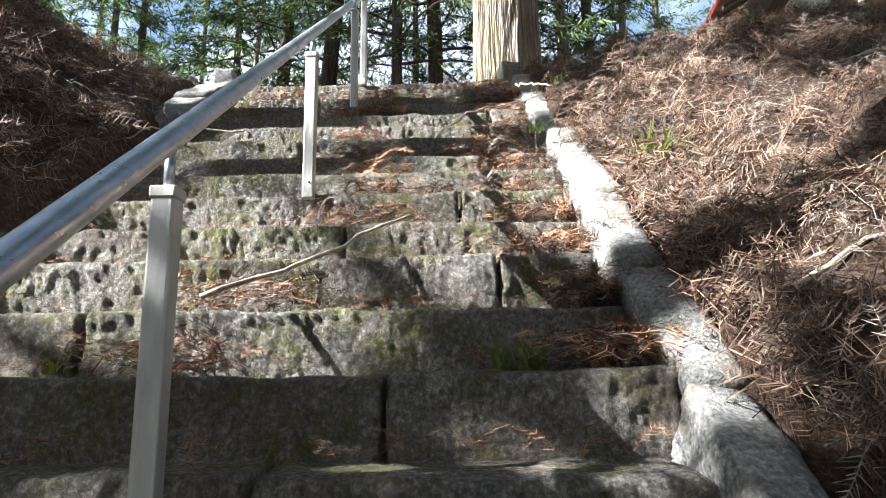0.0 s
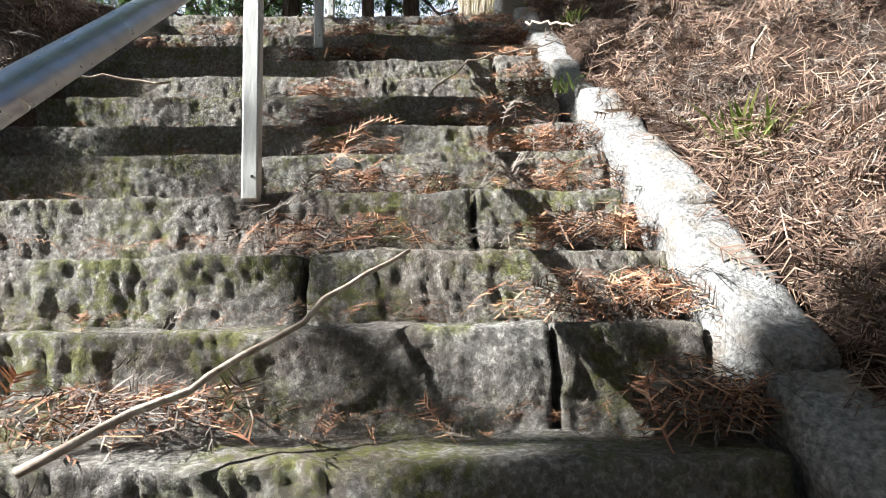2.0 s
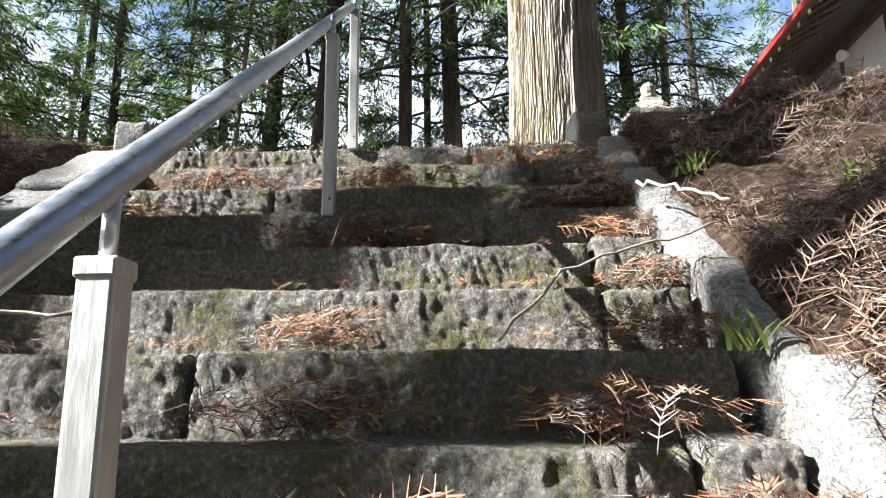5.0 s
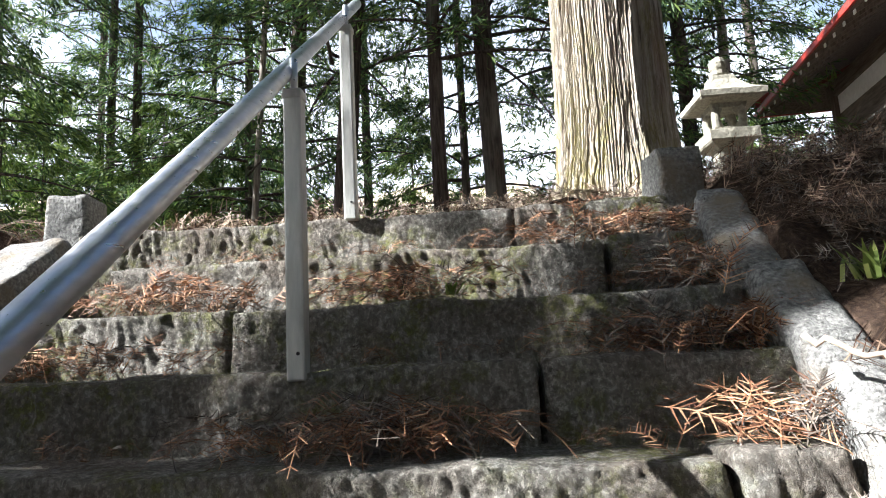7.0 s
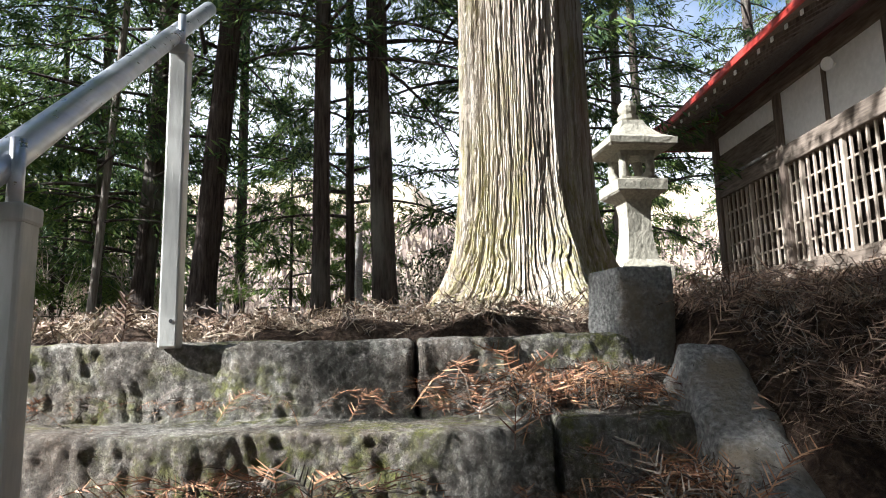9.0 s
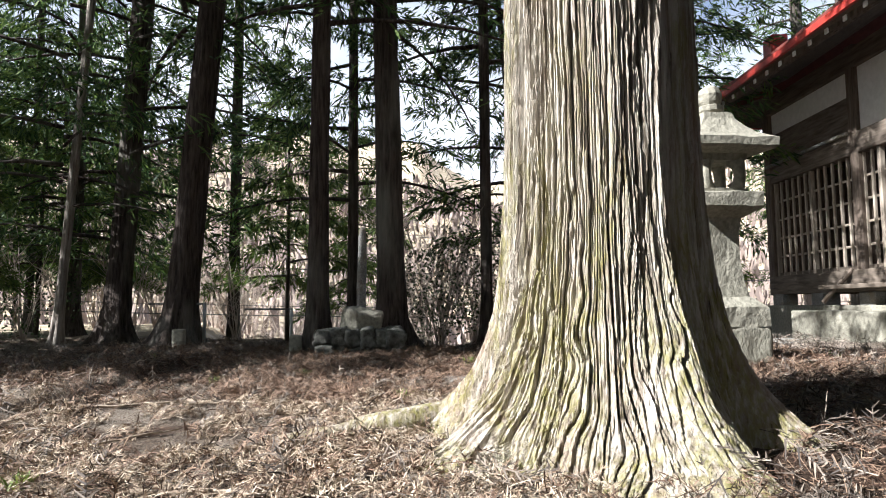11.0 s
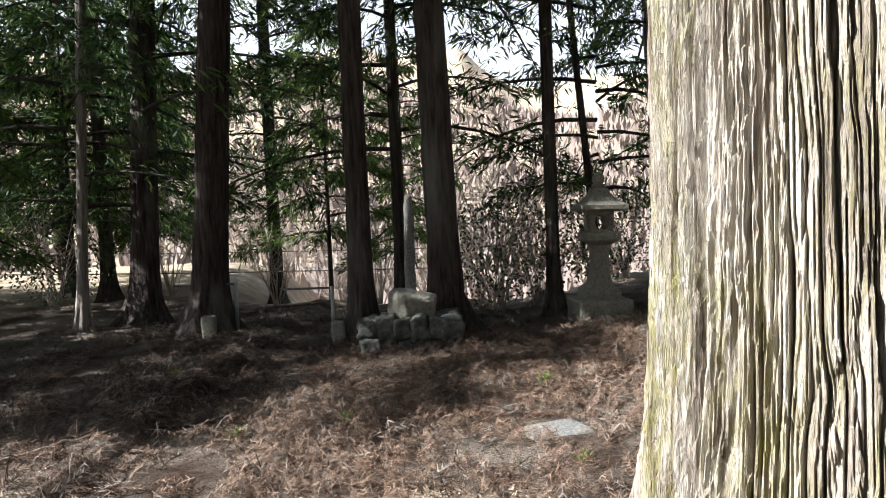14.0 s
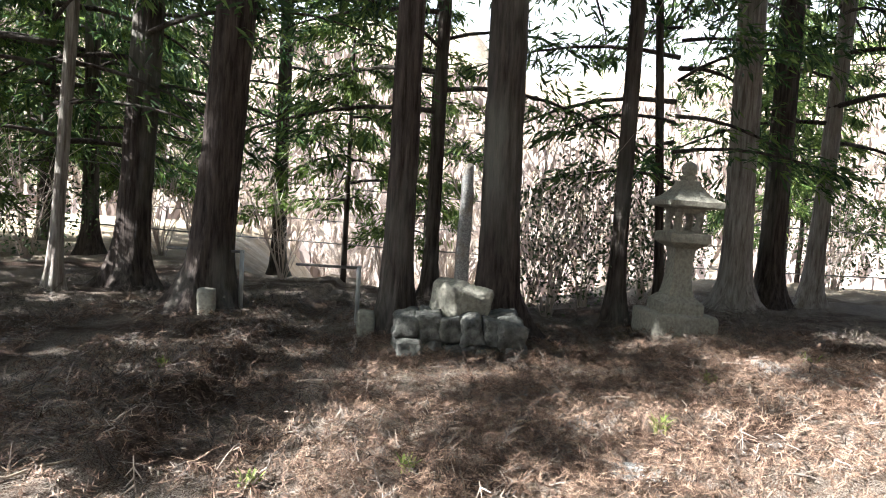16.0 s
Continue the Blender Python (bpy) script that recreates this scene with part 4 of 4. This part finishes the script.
for k in range(4):
    V, F = rough_stone(0.62, 0.42, 0.14, 60 + k, 0.04, 0.025, 0.02)
    ob = part("edging_slab", quads_mesh("edging_slab", V, F, True), CURB, None)
    x, y = 1.95 + 0.64 * k, 12.35 - 0.16 * k
    ob.matrix_basis = pose(x, y, float(ground(x, y)) - 0.09, 0, 0, -14)
    tagged(ob, "pale granite edging slab of the approach", "paving slab", "edging slabs")
V, F = rough_stone(0.30, 0.26, 0.22, 71, 0.03, 0.02, 0.02)
ob = part("cut_stone", quads_mesh("cut_stone", V, F, True), CURB, None)
ob.matrix_basis = pose(0.38, 8.72, float(ground(0.38, 8.72)) - 0.06, 0, 0, 15)
tagged(ob, "pale squared stone against the cedar's root", "stone block")

# ------------------------------------------------------------------ the shrine hall
GZ = 0.35
hall = empty("shrine_hall", "old wooden shrine hall with latticed walls and red roof edge", "shrine", at=pose(6.19, 13.3, 0, 0, 0, -4.2))
Y0, Y1 = -8.0, 2.35   # along the wall; the far corner is Y1
SILL, NAG, TOPZ = 1.12, 2.98, 4.15
part("stone_footing", boxbm(-0.16, 6.0, Y0, Y1 + 0.16, 0.0, 0.62, 0.02), LANTERN, hall)
for k in range(7):
    y = Y1 - 0.2 - k * 1.15
    part("footing_block", boxbm(-0.13, 0.13, y - 0.16, y + 0.16, 0.615, 0.80, 0.015), CURB, hall)
part("sill_beam", boxbm(-0.11, 0.11, Y0, Y1 + 0.08, 0.80, SILL - 0.02, 0.012), WOOD_H, hall)
part("rail_beam", boxbm(-0.09, 0.09, Y0, Y1 + 0.06, NAG - 0.30, NAG, 0.012), WOOD_H, hall)
part("head_beam", boxbm(-0.10, 0.10, Y0, Y1 + 0.2, TOPZ - 0.28, TOPZ, 0.012), WOOD_H, hall)
part("drip_strip", boxbm(-0.14, -0.092, 0.09, Y1, NAG - 0.02, NAG + 0.025, 0.006), CURB, hall, "pale thin strip along the beam")
part("board_panel", boxbm(-0.03, 0.03, 0.09, Y1, NAG + 0.03, 3.52, 0.004), WOOD_H, hall, "dark horizontal board panel")
part("plaster_panel", boxbm(-0.03, 0.03, 0.09, Y1, 3.525, TOPZ - 0.281), PLASTER, hall, "white plaster panel")
for a, b in ((-1.2, -0.09), (-2.5, -1.3), (-4.6, -2.6), (-8.0, -4.7)):
    part("plaster_panel", boxbm(-0.03, 0.03, a, b, NAG + 0.003, TOPZ - 0.281), PLASTER, hall, "white plaster panel")
for y, w in ((Y1, 0.10), (0.0, 0.09), (-4.65, 0.09), (-8.0, 0.1)):
    part("pillar", boxbm(-w, w, y - w, y + w, 0.79, TOPZ + 0.05, 0.012), WOOD, hall)
for y in (-1.25, -2.55):
    part("strut", boxbm(-0.05, 0.05, y - 0.05, y + 0.05, NAG, TOPZ - 0.27, 0.008), WOOD, hall)
part("end_wall", boxbm(0.1, 6.0, Y1 - 0.05, Y1 + 0.03, 0.8, TOPZ), WOOD, hall)
# dark-coloured boards stand in for the shaded room behind the lattice
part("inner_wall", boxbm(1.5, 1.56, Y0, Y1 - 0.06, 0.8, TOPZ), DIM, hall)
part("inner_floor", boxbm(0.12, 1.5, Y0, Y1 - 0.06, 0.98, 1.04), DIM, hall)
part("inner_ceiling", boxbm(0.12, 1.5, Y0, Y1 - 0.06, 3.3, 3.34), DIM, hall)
# lattice bays
bar_v = bmesh.new()
box(bar_v, -0.018, 0.018, -0.019, 0.019, SILL - 0.03, NAG - 0.29, 0.004)
bar_mesh = bpy.data.meshes.new("lattice_bar")
bar_v.to_mesh(bar_mesh)
bar_v.free()
thick = bpy.data.meshes.new("lattice_stile")
bb = boxbm(-0.035, 0.03, -0.034, 0.034, SILL - 0.03, NAG - 0.29, 0.005)
bb.to_mesh(thick)
bb.free()
for y0, y1, n in ((0.09, Y1 - 0.1, 12), (-4.56, -0.09, 26), (-7.9, -4.74, 18)):
    screen = part("lattice_screen", boxbm(-0.03, 0.028, y0, y1, SILL - 0.025, SILL + 0.04, 0.004), WOOD_H, hall, "weathered wooden lattice screen")
    for k in range(n + 1):
        y = y0 + (y1 - y0) * k / n
        ob = part("lattice_bar", thick if k % 6 == 0 else bar_mesh, LATTICE, screen)
        ob.matrix_basis = pose(-0.012, y, 0)
    for k in range(1, 5):
        z = SILL + (NAG - 0.3 - SILL) * k / 5
        part("lattice_crossbar", boxbm(0.0, 0.026, y0, y1, z - 0.017, z + 0.017, 0.004), LATTICE, screen)
# side brace of the low porch stair
V, F = tube([(-0.10, 0.15, 1.12), (-0.42, 0.35, 0.66)], 0.03, 8)
part("stair_brace", quads_mesh("stair_brace", V, F), WOOD, hall)
part("porch_board", boxbm(-0.40, -0.11, -3.0, 0.5, 0.84, 0.90, 0.01), WOOD_H, hall)
part("porch_step", boxbm(-0.75, -0.16, -3.0, 0.6, 0.0, 0.55, 0.02), LANTERN, hall)
# roof: boarded eave on rafters, red edge, rising to the ridge
EX, EZ, RX, RZ = -1.2, 3.9, 3.0, 6.3
s_ = (RZ - EZ) / (RX - EX)


def slab(bm, pts, thick):
    vs = [bm.verts.new(p) for p in pts] + [bm.verts.new((p[0], p[1], p[2] + thick)) for p in pts]
    n = len(pts)
    bm.faces.new(vs[:n][::-1])
    bm.faces.new(vs[n:])
    for k in range(n):
        bm.faces.new((vs[k], vs[(k + 1) % n], vs[n + (k + 1) % n], vs[n + k]))
    return bm


YE = Y1 + 1.0
part("roof_slope", slab(bmesh.new(), [(EX + 0.02, Y0 - 0.4, EZ + 0.06), (EX + 0.02, YE - 0.02, EZ + 0.16), (RX, YE - 2.4, RZ + 0.06), (RX, Y0 - 0.4, RZ + 0.06)], 0.06), ROOF, hall)
part("roof_hip", slab(bmesh.new(), [(EX + 0.02, YE - 0.02, EZ + 0.15), (6.0, YE - 0.02, EZ + 0.05), (6.0, YE - 2.4, RZ), (RX, YE - 2.4, RZ + 0.05)], 0.06), ROOF, hall)
part("eave_board", slab(bmesh.new(), [(EX + 0.04, Y0 - 0.4, EZ + 0.01), (EX + 0.04, YE - 0.05, EZ + 0.07), (0.5, Y1 + 0.3, EZ + 0.07 + s_ * 1.2), (0.5, Y0 - 0.4, EZ + s_ * 1.66)], 0.03), WOOD, hall)
part("eave_board", slab(bmesh.new(), [(EX + 0.05, YE - 0.05, EZ + 0.06), (5.5, YE - 0.05, EZ), (5.5, Y1 - 0.3, EZ + 0.4), (0.3, Y1 - 0.3, EZ + 0.4)], 0.03), WOOD, hall)
part("red_fascia", slab(bmesh.new(), [(EX - 0.02, Y0 - 0.4, EZ - 0.02), (EX - 0.02, YE + 0.02, EZ + 0.06), (EX + 0.025, YE + 0.02, EZ + 0.06), (EX + 0.025, Y0 - 0.4, EZ - 0.02)], 0.085), RED, hall, "red painted roof edge board")
part("red_fascia", slab(bmesh.new(), [(EX + 0.03, YE - 0.02, EZ + 0.05), (EX + 0.03, YE + 0.02, EZ + 0.05), (6.0, YE + 0.02, EZ - 0.02), (6.0, YE - 0.02, EZ - 0.02)], 0.085), RED, hall, "red painted roof edge board")
V, F = tube([(EX, YE, EZ + 0.30), (EX + 1.0, YE - 0.64, EZ + 0.80), (EX + 2.2, YE - 1.4, EZ + 1.42), (RX, YE - 2.4, RZ + 0.25)], 0.10, 10)
part("hip_ridge", quads_mesh("hip_ridge", V, F, True), RED, hall)
part("ridge_ornament", boxbm(EX + 1.25, EX + 1.55, YE - 1.10, YE - 0.75, EZ + 0.9, EZ + 1.45, 0.04), RED, hall, "red roof ridge ornament")
WHITE = mat_plain("white_rafter_paint", (0.75, 0.74, 0.70), (0.84, 0.83, 0.80), 20, 0.7)
y = YE - 0.25
while y > Y0 - 0.3:
    zz = EZ - 0.06 + 0.06 * max(0, min(1, (y + 4) / 7))
    rf = part("rafter", slab(bmesh.new(), [(EX + 0.10, y - 0.028, zz), (EX + 0.10, y + 0.028, zz), (0.3, y + 0.028, zz + s_ * 1.40), (0.3, y - 0.028, zz + s_ * 1.40)], 0.065), WOOD, hall)
    part("rafter_cap", boxbm(EX + 0.085, EX + 0.105, y - 0.03, y + 0.03, zz - 0.003, zz + 0.062, 0.004), WHITE, rf, "white painted rafter end")
    y -= 0.36
SPK = bmesh.new()
bmesh.ops.create_cone(SPK, cap_ends=True, segments=20, radius1=0.04, radius2=0.145, depth=0.18)
sp = part("loudspeaker", SPK, WHITE, None)
sp.parent = hall
sp.matrix_basis = pose(-0.24, -1.75, 3.62, 0, -100, 20) @ Matrix.Diagonal((0.65, 0.65, 0.8, 1))
sp["label"] = "cream horn loudspeaker under the eave"

# ------------------------------------------------------------------ litter


def frond_shape(seed, pairs=7, width=0.27, w0=0.6):
    """A dead cedar spray of unit length along x: a curved stem with thin needles."""
    r = np.random.default_rng(seed)
    s = np.linspace(0, 1, 5)
    bend, lift = r.uniform(-0.35, 0.35), r.uniform(0.0, 0.35)
    c = lambda u: np.stack([u, bend * u * u, lift * np.sin(u * 3.0)], -1)
    P = c(s)
    quads = []
    for a, b in zip(P, P[1:]):
        w = np.array([0, 0.008, 0.003]) * w0
        quads.append([a - w, a + w, b + w, b - w])
    for k in range(pairs):
        u = 0.08 + 0.9 * (k + r.random() * 0.6) / pairs
        p = c(np.array(u))
        for sg in (-1, 1):
            ln = width * (1.1 - 0.7 * u) * r.uniform(0.6, 1.25)
            d = np.array([0.75, sg * r.uniform(0.5, 1.0), r.uniform(-0.15, 0.45)])
            d = d / np.linalg.norm(d) * ln
            w = np.array([0.011, -0.006 * sg, 0.007]) * w0
            quads.append([p - w, p + w, p + d + w * 0.3, p + d - w * 0.3])
    return np.array(quads)


FRONDS = [frond_shape(s_, 11, 0.26, 0.6) for s_ in range(8)]
FINE = [frond_shape(s_ + 90, 11, 0.25, 0.6) for s_ in range(6)]
STRANDS = [frond_shape(s_ + 50, 2, 0.14, 0.55) for s_ in range(6)]
BROAD = [frond_shape(s_ + 20, 7, 0.27, 1.0) for s_ in range(8)]


def strew(name, label, pts, normals, sizes, shapes, material, seed, tip=0.35):
    """Thousands of sprays at the points, lying along the ground, as one mesh."""
    r = np.random.default_rng(seed)
    out = []
    pick = r.integers(0, len(shapes), len(pts))
    for k, sh in enumerate(shapes):
        i = np.where(pick == k)[0]
        if not len(i):
            continue
        nrm = normals[i] + r.normal(0, tip, (len(i), 3))
        nrm /= np.linalg.norm(nrm, axis=1)[:, None]
        ax = np.cross(nrm, r.normal(0, 1, (len(i), 3)))
        ax /= np.linalg.norm(ax, axis=1)[:, None] + 1e-9
        ay = np.cross(nrm, ax)
        T = sh.reshape(-1, 3)
        sz = sizes[i][:, None, None]
        W = (T[None, :, 0:1] - 0.5) * sz * ax[:, None] + T[None, :, 1:2] * sz * ay[:, None] + T[None, :, 2:3] * sz * nrm[:, None] + pts[i][:, None]
        out.append(W.reshape(-1, 3))
    V = np.concatenate(out)
    return tagged(part(name, quads_mesh(name, V, np.arange(len(V)).reshape(-1, 4)), material), label, "needle litter", kind="stuff")


def on_ground(x, y, lift=0.01):
    e = 0.03
    z = ground(x, y)
    nx, ny = -(ground(x + e, y) - z) / e, -(ground(x, y + e) - z) / e
    N = np.stack([nx, ny, np.ones_like(x)], -1)
    return np.stack([x, y, z + lift], -1), N / np.linalg.norm(N, axis=1)[:, None]


r = np.random.default_rng(21)
DEEP = "dead brown cedar sprays lying thick on the soil"
for nm, n, xa, xb, ya_, yb_, sa, sb, mat, sh, gap in (
        ("bank_litter", 5500, 0.76, 4.2, 0.6, 6.4, 0.08, 0.20, NEEDLE_GREY, FINE, 0.25),
        ("bank_litter", 8000, 0.70, 3.8, 0.6, 6.4, 0.12, 0.30, NEEDLE, FRONDS, 0.40),
        ("bank_litter", 8000, 0.80, 4.4, 0.6, 6.6, 0.09, 0.24, NEEDLE_GREY, STRANDS, 0.2),
        ("bank_litter", 4000, -4.2, -1.75, 1.0, 6.2, 0.14, 0.36, NEEDLE, FRONDS, 0.3),
        ("bank_litter", 4500, -4.2, -1.75, 1.0, 6.2, 0.10, 0.34, NEEDLE_GREY, STRANDS, 0.2),
        ("terrace_litter", 15000, -4.2, 3.4, 5.7, 14.5, 0.08, 0.22, NEEDLE, BROAD, 0.30),
        ("terrace_litter", 8000, -5.5, 4.5, 5.7, 16.0, 0.10, 0.30, NEEDLE_GREY, BROAD, 0.30),
        ("terrace_litter", 6500, -1.4, 2.8, 8.9, 13.4, 0.09, 0.24, NEEDLE, FINE, 0.34),
        ("terrace_litter", 8000, -3.4, 0.6, 5.7, 9.3, 0.06, 0.17, STRAW, BROAD, 0.34)):
    x, y = r.uniform(xa, xb, n * 2), r.uniform(ya_, yb_, n * 2)
    keep = 0.65 * vnoise(x * 1.1, y * 1.1, 0, 77) + 0.6 * vnoise(x * 5, y * 5, 0, 78 + n % 7) > gap + 0.08
    keep &= (x - BIG[0]) ** 2 + (y - BIG[1]) ** 2 > 0.6
    keep &= ~((x > -1.75) & (x < 0.68) & (y < TOP_Y + 0.1))
    x, y = x[keep][:n], y[keep][:n]
    P, N = on_ground(x, y, 0.02)
    P[:, 2] = np.where((x > 0.6) & (x < 0.84) & (y < TOP_Y), np.maximum(P[:, 2], nose(y) + 0.085), P[:, 2]) + 0.03 * r.random(len(x)) * (x > 0.8)
    strew(nm, DEEP, P, N, r.uniform(sa, sb, len(x)), sh, mat, int(n + xa * 10), 0.35 if sh is STRANDS else 0.7)

# on the treads: drifts against each riser, with a few thick heaps
xs, ys, zs, ss = [], [], [], []
HEAPS = {10: ((-0.45, 0.20, 130), (0.50, 0.08, 60)), 12: ((-0.45, 0.14, 90), (-1.25, 0.15, 70), (0.50, 0.10, 120)), 13: ((0.22, 0.10, 60), (0.45, 0.08, 80)), 11: ((0.35, 0.13, 110), (0.55, 0.06, 70), (-1.4, 0.2, 60)), 7: ((0.2, 0.15, 60), (-0.5, 0.12, 50)), 6: ((0.45, 0.12, 90), (-0.35, 0.10, 50)), 5: ((0.38, 0.2, 70), (-0.2, 0.15, 60)), 4: ((-0.30, 0.12, 70), (0.42, 0.1, 90)), 3: ((0.40, 0.12, 80), (0.55, 0.05, 70)), 2: ((0.52, 0.08, 90), (-0.62, 0.12, 70)), 1: ((0.50, 0.1, 90), (-0.7, 0.1, 50)), 8: ((-0.52, 0.08, 60), (0.45, 0.1, 60)), 9: ((0.52, 0.06, 60),)}
for i in range(-2, TOP_STEP):
    y, z = TOP_Y - TREAD * (TOP_STEP - i), -RISER * (TOP_STEP - i)
    n = 90
    xs.append(r.uniform(STAIR_L, STAIR_R, n))
    ys.append(y + TREAD - 0.03 - np.abs(r.normal(0, 0.06, n)))
    zs.append(np.full(n, z + 0.012) + 0.02 * r.random(n))
    ss.append(r.uniform(0.05, 0.16, n))
    for hx_, sp_, m in HEAPS.get(i, ()):
        xs.append(hx_ + r.normal(0, sp_, m))
        ys.append(y + TREAD - 0.05 - np.abs(r.normal(0, 0.07, m)))
        zs.append(z + 0.015 + np.abs(r.normal(0, 0.025, m)))
        ss.append(r.uniform(0.10, 0.28, m))
X, Y, Z, S = (np.concatenate(q) for q in (xs, ys, zs, ss))
N = np.tile([0, -0.15, 1.0], (len(X), 1))
half = r.random(len(X)) < 0.6
for sel, mt in ((half, NEEDLE_RED), (~half, NEEDLE_GREY)):
    strew("step_litter", "reddish dead cedar sprays drifted on the treads", np.stack([X, Y, Z], -1)[sel], N[sel], S[sel], FINE, mt, 5, 0.3)

# ------------------------------------------------------------------ fallen branches and twigs


def branch(pts, r0, r1, label, seed):
    P = np.array(pts, float)
    s = np.linspace(0, 1, 14)
    t0 = np.linspace(0, 1, len(P))
    Q = np.stack([np.interp(s, t0, P[:, d]) for d in range(3)], -1)
    Q[1:-1] += np.random.default_rng(seed).normal(0, 0.006, (12, 3))
    V, F = tube(Q, np.linspace(r0, r1, 14), 8, wob=r0 * 0.5, seed=seed)
    return tagged(part("fallen_branch", quads_mesh("fallen_branch", V, F, True), TWIG), label, "branch", "fallen branches")


def lie(x0, y0, x1, y1, r0, seed, lift=0.02):
    n = 7
    xs_, ys_ = np.linspace(x0, x1, n), np.linspace(y0, y1, n)
    k = np.sin(np.linspace(0, 3.1, n)) * 0.06 * (1 if seed % 2 else -1)
    xs_, ys_ = xs_ + k * 0.5, ys_ + k
    zs_ = ground(xs_, ys_) + lift
    return branch(np.stack([xs_, ys_, zs_], -1), r0, r0 * 0.4, "dry bare fallen branch lying on needles", seed)


branch([(-0.62, 1.98, -2.36), (-0.35, 2.22, -2.20), (-0.08, 2.50, -2.00)], 0.008, 0.005, "long straight dry stick leaning on the steps", 3)
branch([(-0.02, 3.86, -1.16), (0.18, 3.98, -0.95), (0.44, 4.08, -0.86), (0.68, 4.06, -0.80)], 0.005, 0.003, "thin bent grey stick across the steps", 4)
branch([(0.52, 4.42, -0.56), (0.62, 4.30, -0.62), (0.72, 4.12, -0.72)], 0.007, 0.005, "thin twig beside the kerb", 6)
for k, (a, b, c, d, rr) in enumerate(((-2.1, 9.0, -1.35, 9.35, 0.011), (-0.9, 11.0, 0.1, 11.45, 0.016), (-2.9, 9.7, -2.3, 10.3, 0.012), (1.2, 13.1, 1.9, 13.6, 0.012), (-1.5, 9.3, -0.85, 9.25, 0.008), (-0.9, 8.7, -0.2, 8.9, 0.010), (-1.7, 7.7, -1.2, 8.3, 0.008), (-1.0, 7.2, -0.3, 7.0, 0.008), (-0.1, 6.3, 0.6, 6.5, 0.012), (0.2, 6.6, 0.9, 6.35, 0.009), (1.3, 2.6, 2.3, 2.3, 0.016), (1.6, 4.1, 2.1, 4.4, 0.009), (1.1, 3.4, 1.6, 3.7, 0.007), (2.3, 3.3, 2.0, 3.9, 0.01), (1.2, 5.3, 2.0, 5.5, 0.008), (0.95, 1.9, 1.45, 1.7, 0.009), (1.5, 5.9, 2.5, 5.8, 0.011), (-2.6, 4.2, -2.3, 5.0, 0.012), (-1.7, 11.9, -0.9, 12.2, 0.009), (0.3, 12.5, 1.1, 12.3, 0.010))):
    lie(a, b, c, d, rr, k)
branch([(-1.20, 3.95, -1.06), (-1.5, 3.9, -1.05), (-1.72, 3.75, -1.12), (-1.78, 3.6, -1.25)], 0.006, 0.005, "pale bent vine at the edge of the steps", 9)

# ------------------------------------------------------------------ small green plants
GRASS = mat_leaf("fresh_grass", (0.08, 0.12, 0.02), (0.17, 0.22, 0.05), (0.34, 0.36, 0.11))


def tuft(x, y, z, h, n, seed, name="grass_tuft", label="small yellow-green tuft growing among needles"):
    r = np.random.default_rng(seed)
    a = r.uniform(0, 6.28, n)
    L = h * r.uniform(0.5, 1.1, n)
    out = r.uniform(0.2, 0.9, n)
    d = np.stack([np.cos(a) * out, np.sin(a) * out, np.ones(n)], -1) * L[:, None]
    sd = np.stack([-np.sin(a), np.cos(a), 0 * a], -1) * 0.006
    b = r.normal(0, h * 0.18, (n, 3)) * (1, 1, 0)
    mid = b + d * 0.55
    tip = b + d * (1, 1, 0.8) * 1.0
    V = np.stack([b - sd, b + sd, mid + sd, mid - sd, mid - sd, mid + sd, tip + sd * 0.1, tip - sd * 0.1], 1).reshape(-1, 3)
    ob = part(name, quads_mesh(name, V, np.arange(len(V)).reshape(-1, 4)), GRASS)
    ob.matrix_basis = pose(x, y, z)
    return tagged(ob, label, "plant", "small green plants", "stuff")


for k, (x, y, h, n) in enumerate(((0.98, 3.05, 0.20, 80), (1.35, 4.5, 0.12, 40), (2.2, 4.4, 0.14, 50), (1.55, 4.9, 0.12, 40), (0.85, 4.75, 0.12, 40), (2.2, 12.7, 0.14, 60), (0.55, 11.3, 0.12, 50), (-0.9, 10.6, 0.09, 40), (-1.9, 7.6, 0.08, 50), (-1.4, 7.3, 0.08, 50), (1.2, 12.2, 0.10, 40), (-0.1, 9.1, 0.09, 40), (-1.6, 10.4, 0.08, 30), (0.5, 9.7, 0.07, 30), (-2.6, 11.9, 0.08, 30), (3.2, 9.8, 0.1, 60), (2.9, 10.3, 0.1, 50))):
    tuft(x, y, float(ground(x, y)), h, n, k)
for k, (x, y, z, h) in enumerate(((0.20, 2.02, -2.57, 0.10), (0.27, 2.02, -2.57, 0.11), (-1.0, 1.98, -2.56, 0.06), (0.55, 3.72, -1.2, 0.14), (-0.25, 4.86, -0.395, 0.05))):
    tuft(x, y, z, h, 14, 60 + k, "weed", "small green weed in a step joint")
